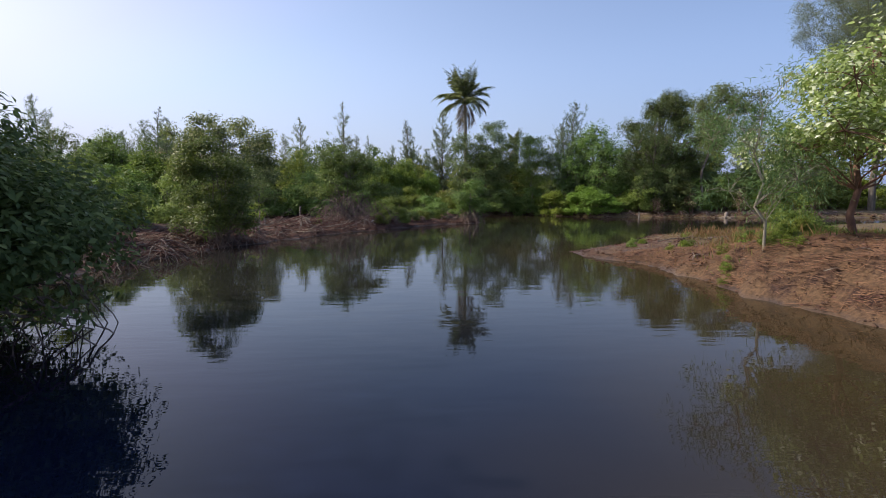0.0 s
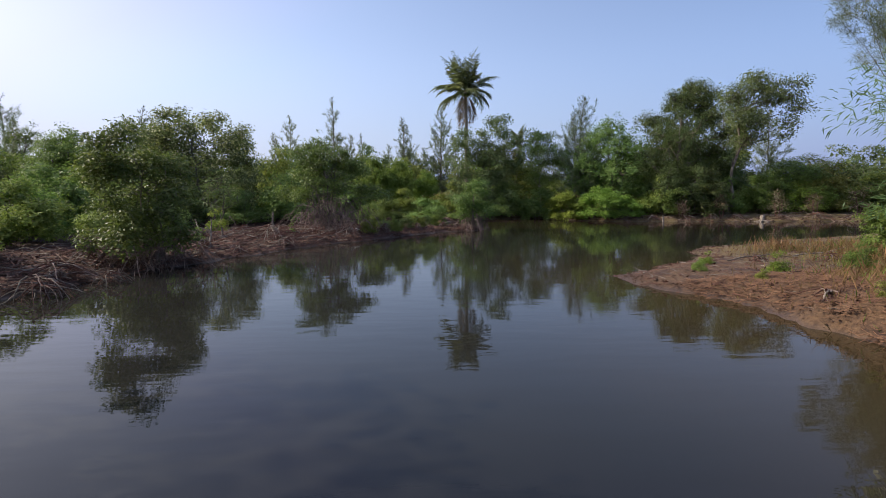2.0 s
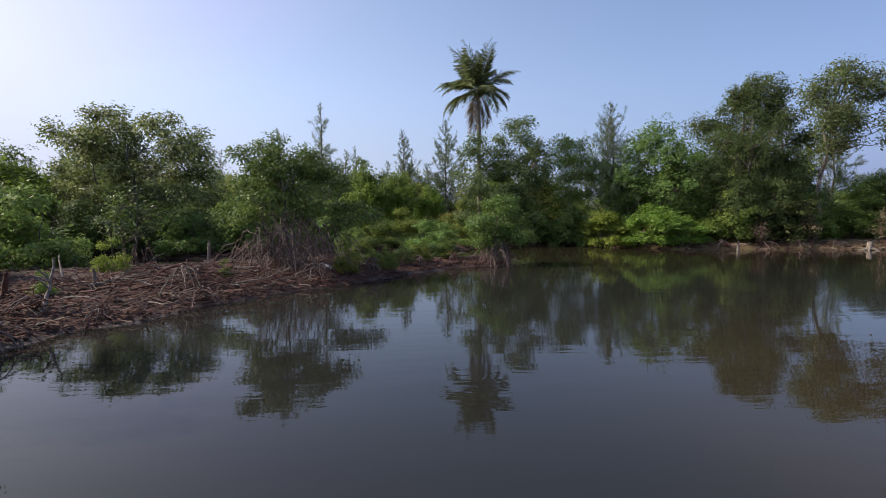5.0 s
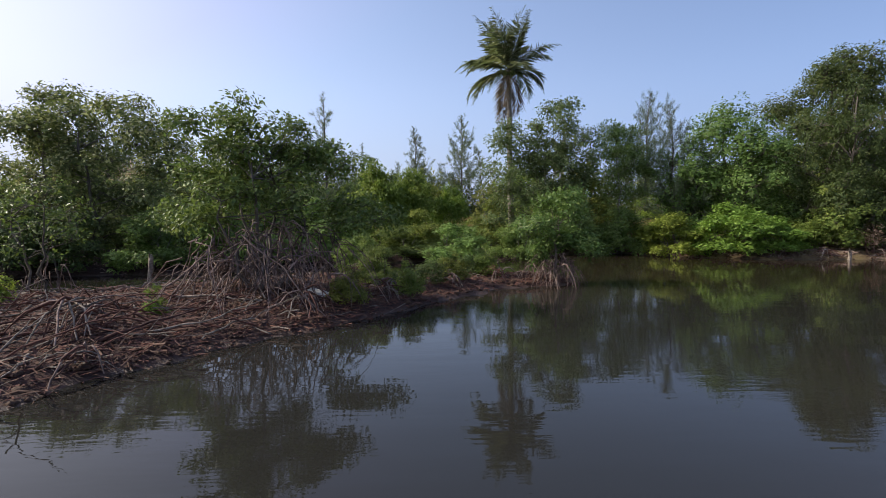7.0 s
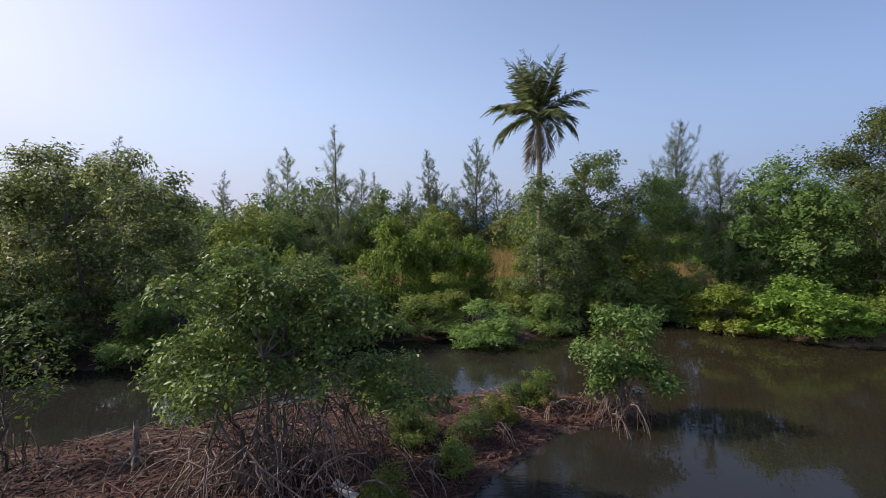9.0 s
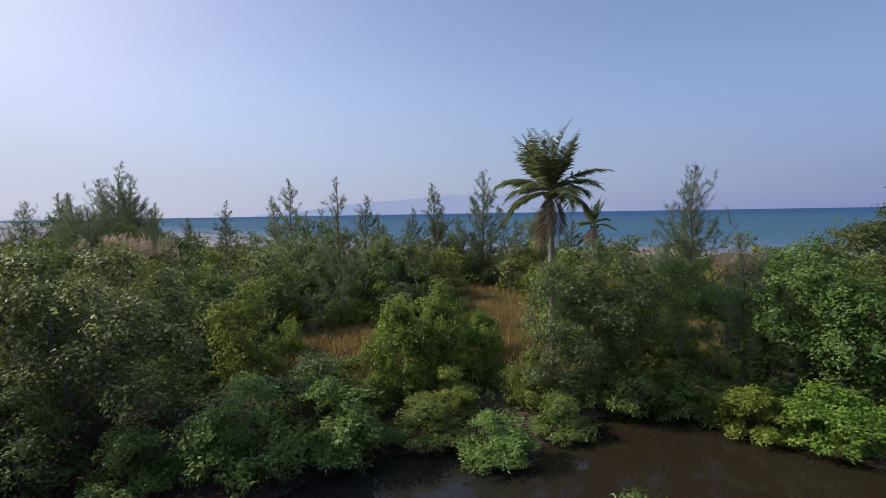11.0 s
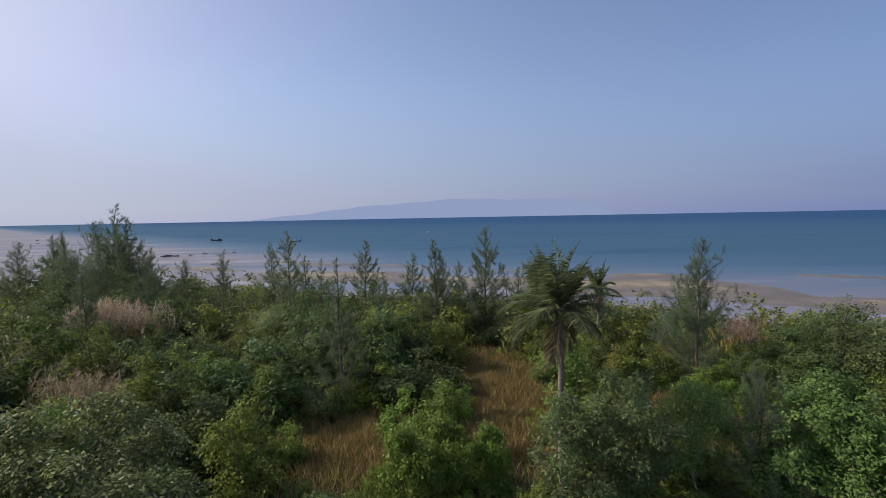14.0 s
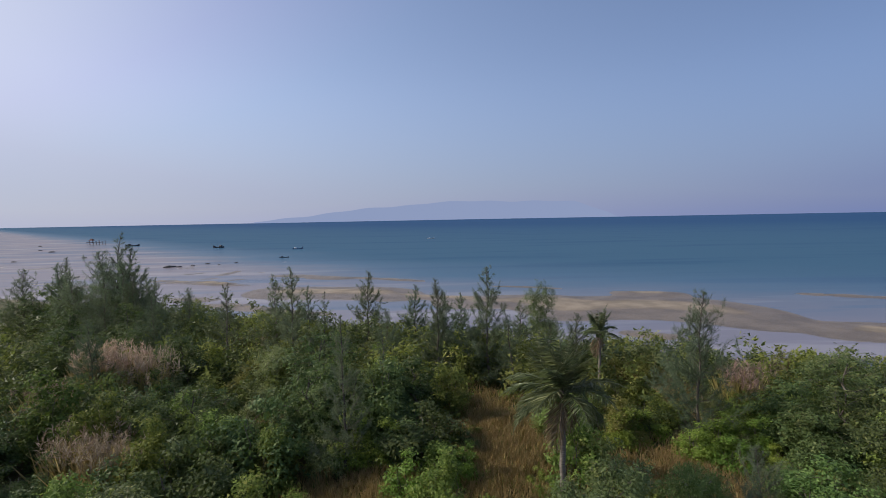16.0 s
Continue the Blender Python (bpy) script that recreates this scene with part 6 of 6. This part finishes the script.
boat(-11.3, 426.3, 5, 6.0, BOAT_WHITE, "small white boat far out on the sea", False)
boat(-76.1, 245.7, 5, 4.2, BOAT_DARK, "low dark boat lying on the flats", False)


def rock(x, y, size, seed):
    bm = bmesh.new()
    bmesh.ops.create_icosphere(bm, subdivisions=3, radius=1)
    for v in bm.verts:
        v.co *= 1 + 0.35 * noise.noise(v.co * 1.3 + Vector((seed, 0, 0))) + 0.15 * noise.noise(v.co * 3.5)
        v.co.x *= size
        v.co.y *= size * 0.6
        v.co.z *= size * 0.3
    me = bpy.data.meshes.new("rock")
    bm.to_mesh(me)
    bm.free()
    me.materials.append(ROCK)
    ob = new("rock", me)
    ob.matrix_basis = pose(x, y, SEA_Z - 0.02, 0, 0, seed * 50)
    return tagged(ob, "dark wet rock on the tidal flat", "rock", "rocks on the flat")


for i, (x, y, s) in enumerate(((-107.8, 206.5, 2.3), (-104.6, 207.5, 1.6), (-101.0, 211, 1.1), (-99.0, 219, 1.0), (-88.5, 222, 0.9), (-92.0, 214, 0.8), (-186, 270, 1.6), (-250, 330, 1.8), (-275, 352, 1.5), (-330, 420, 2.0), (-205, 250, 1.2))):
    rock(x, y, s, i + 1)

# fishing platform on poles
plat = thing("fishing_platform", "rickety wooden fishing platform on poles in the shallows", "platform", m=pose(-290, 428, SEA_Z))
for i in range(12):
    x, y = (i % 6) * 2.6 - 6.5, (i // 6) * 3.0 - 1.5
    part("pole", mesh_of("pole", *tube([(x, y, -0.5), (x + 0.1 * (i % 3 - 1), y, 3.0 + (i * 7 % 5) * 0.4)], [0.13, 0.1], 6)), DRIFT_DARK, plat)
bm = bmesh.new()
bmesh.ops.create_cube(bm, size=1)
bmesh.ops.scale(bm, vec=(14.5, 3.6, 0.25), verts=bm.verts)
bmesh.ops.bevel(bm, geom=bm.edges[:], offset=0.05, segments=1, affect="EDGES")
me = bpy.data.meshes.new("deck")
bm.to_mesh(me)
bm.free()
part("deck", me, DRIFT_DARK, plat).matrix_local = pose(0, 0, 2.3)
bm = bmesh.new()
bmesh.ops.create_cone(bm, segments=4, radius1=2.6, radius2=0.3, depth=1.6, cap_ends=True)
me = bpy.data.meshes.new("roof")
bm.to_mesh(me)
bm.free()
part("roof", me, DRIFT_DARK, plat).matrix_local = pose(-3.5, 0, 4.6, 0, 0, 45)
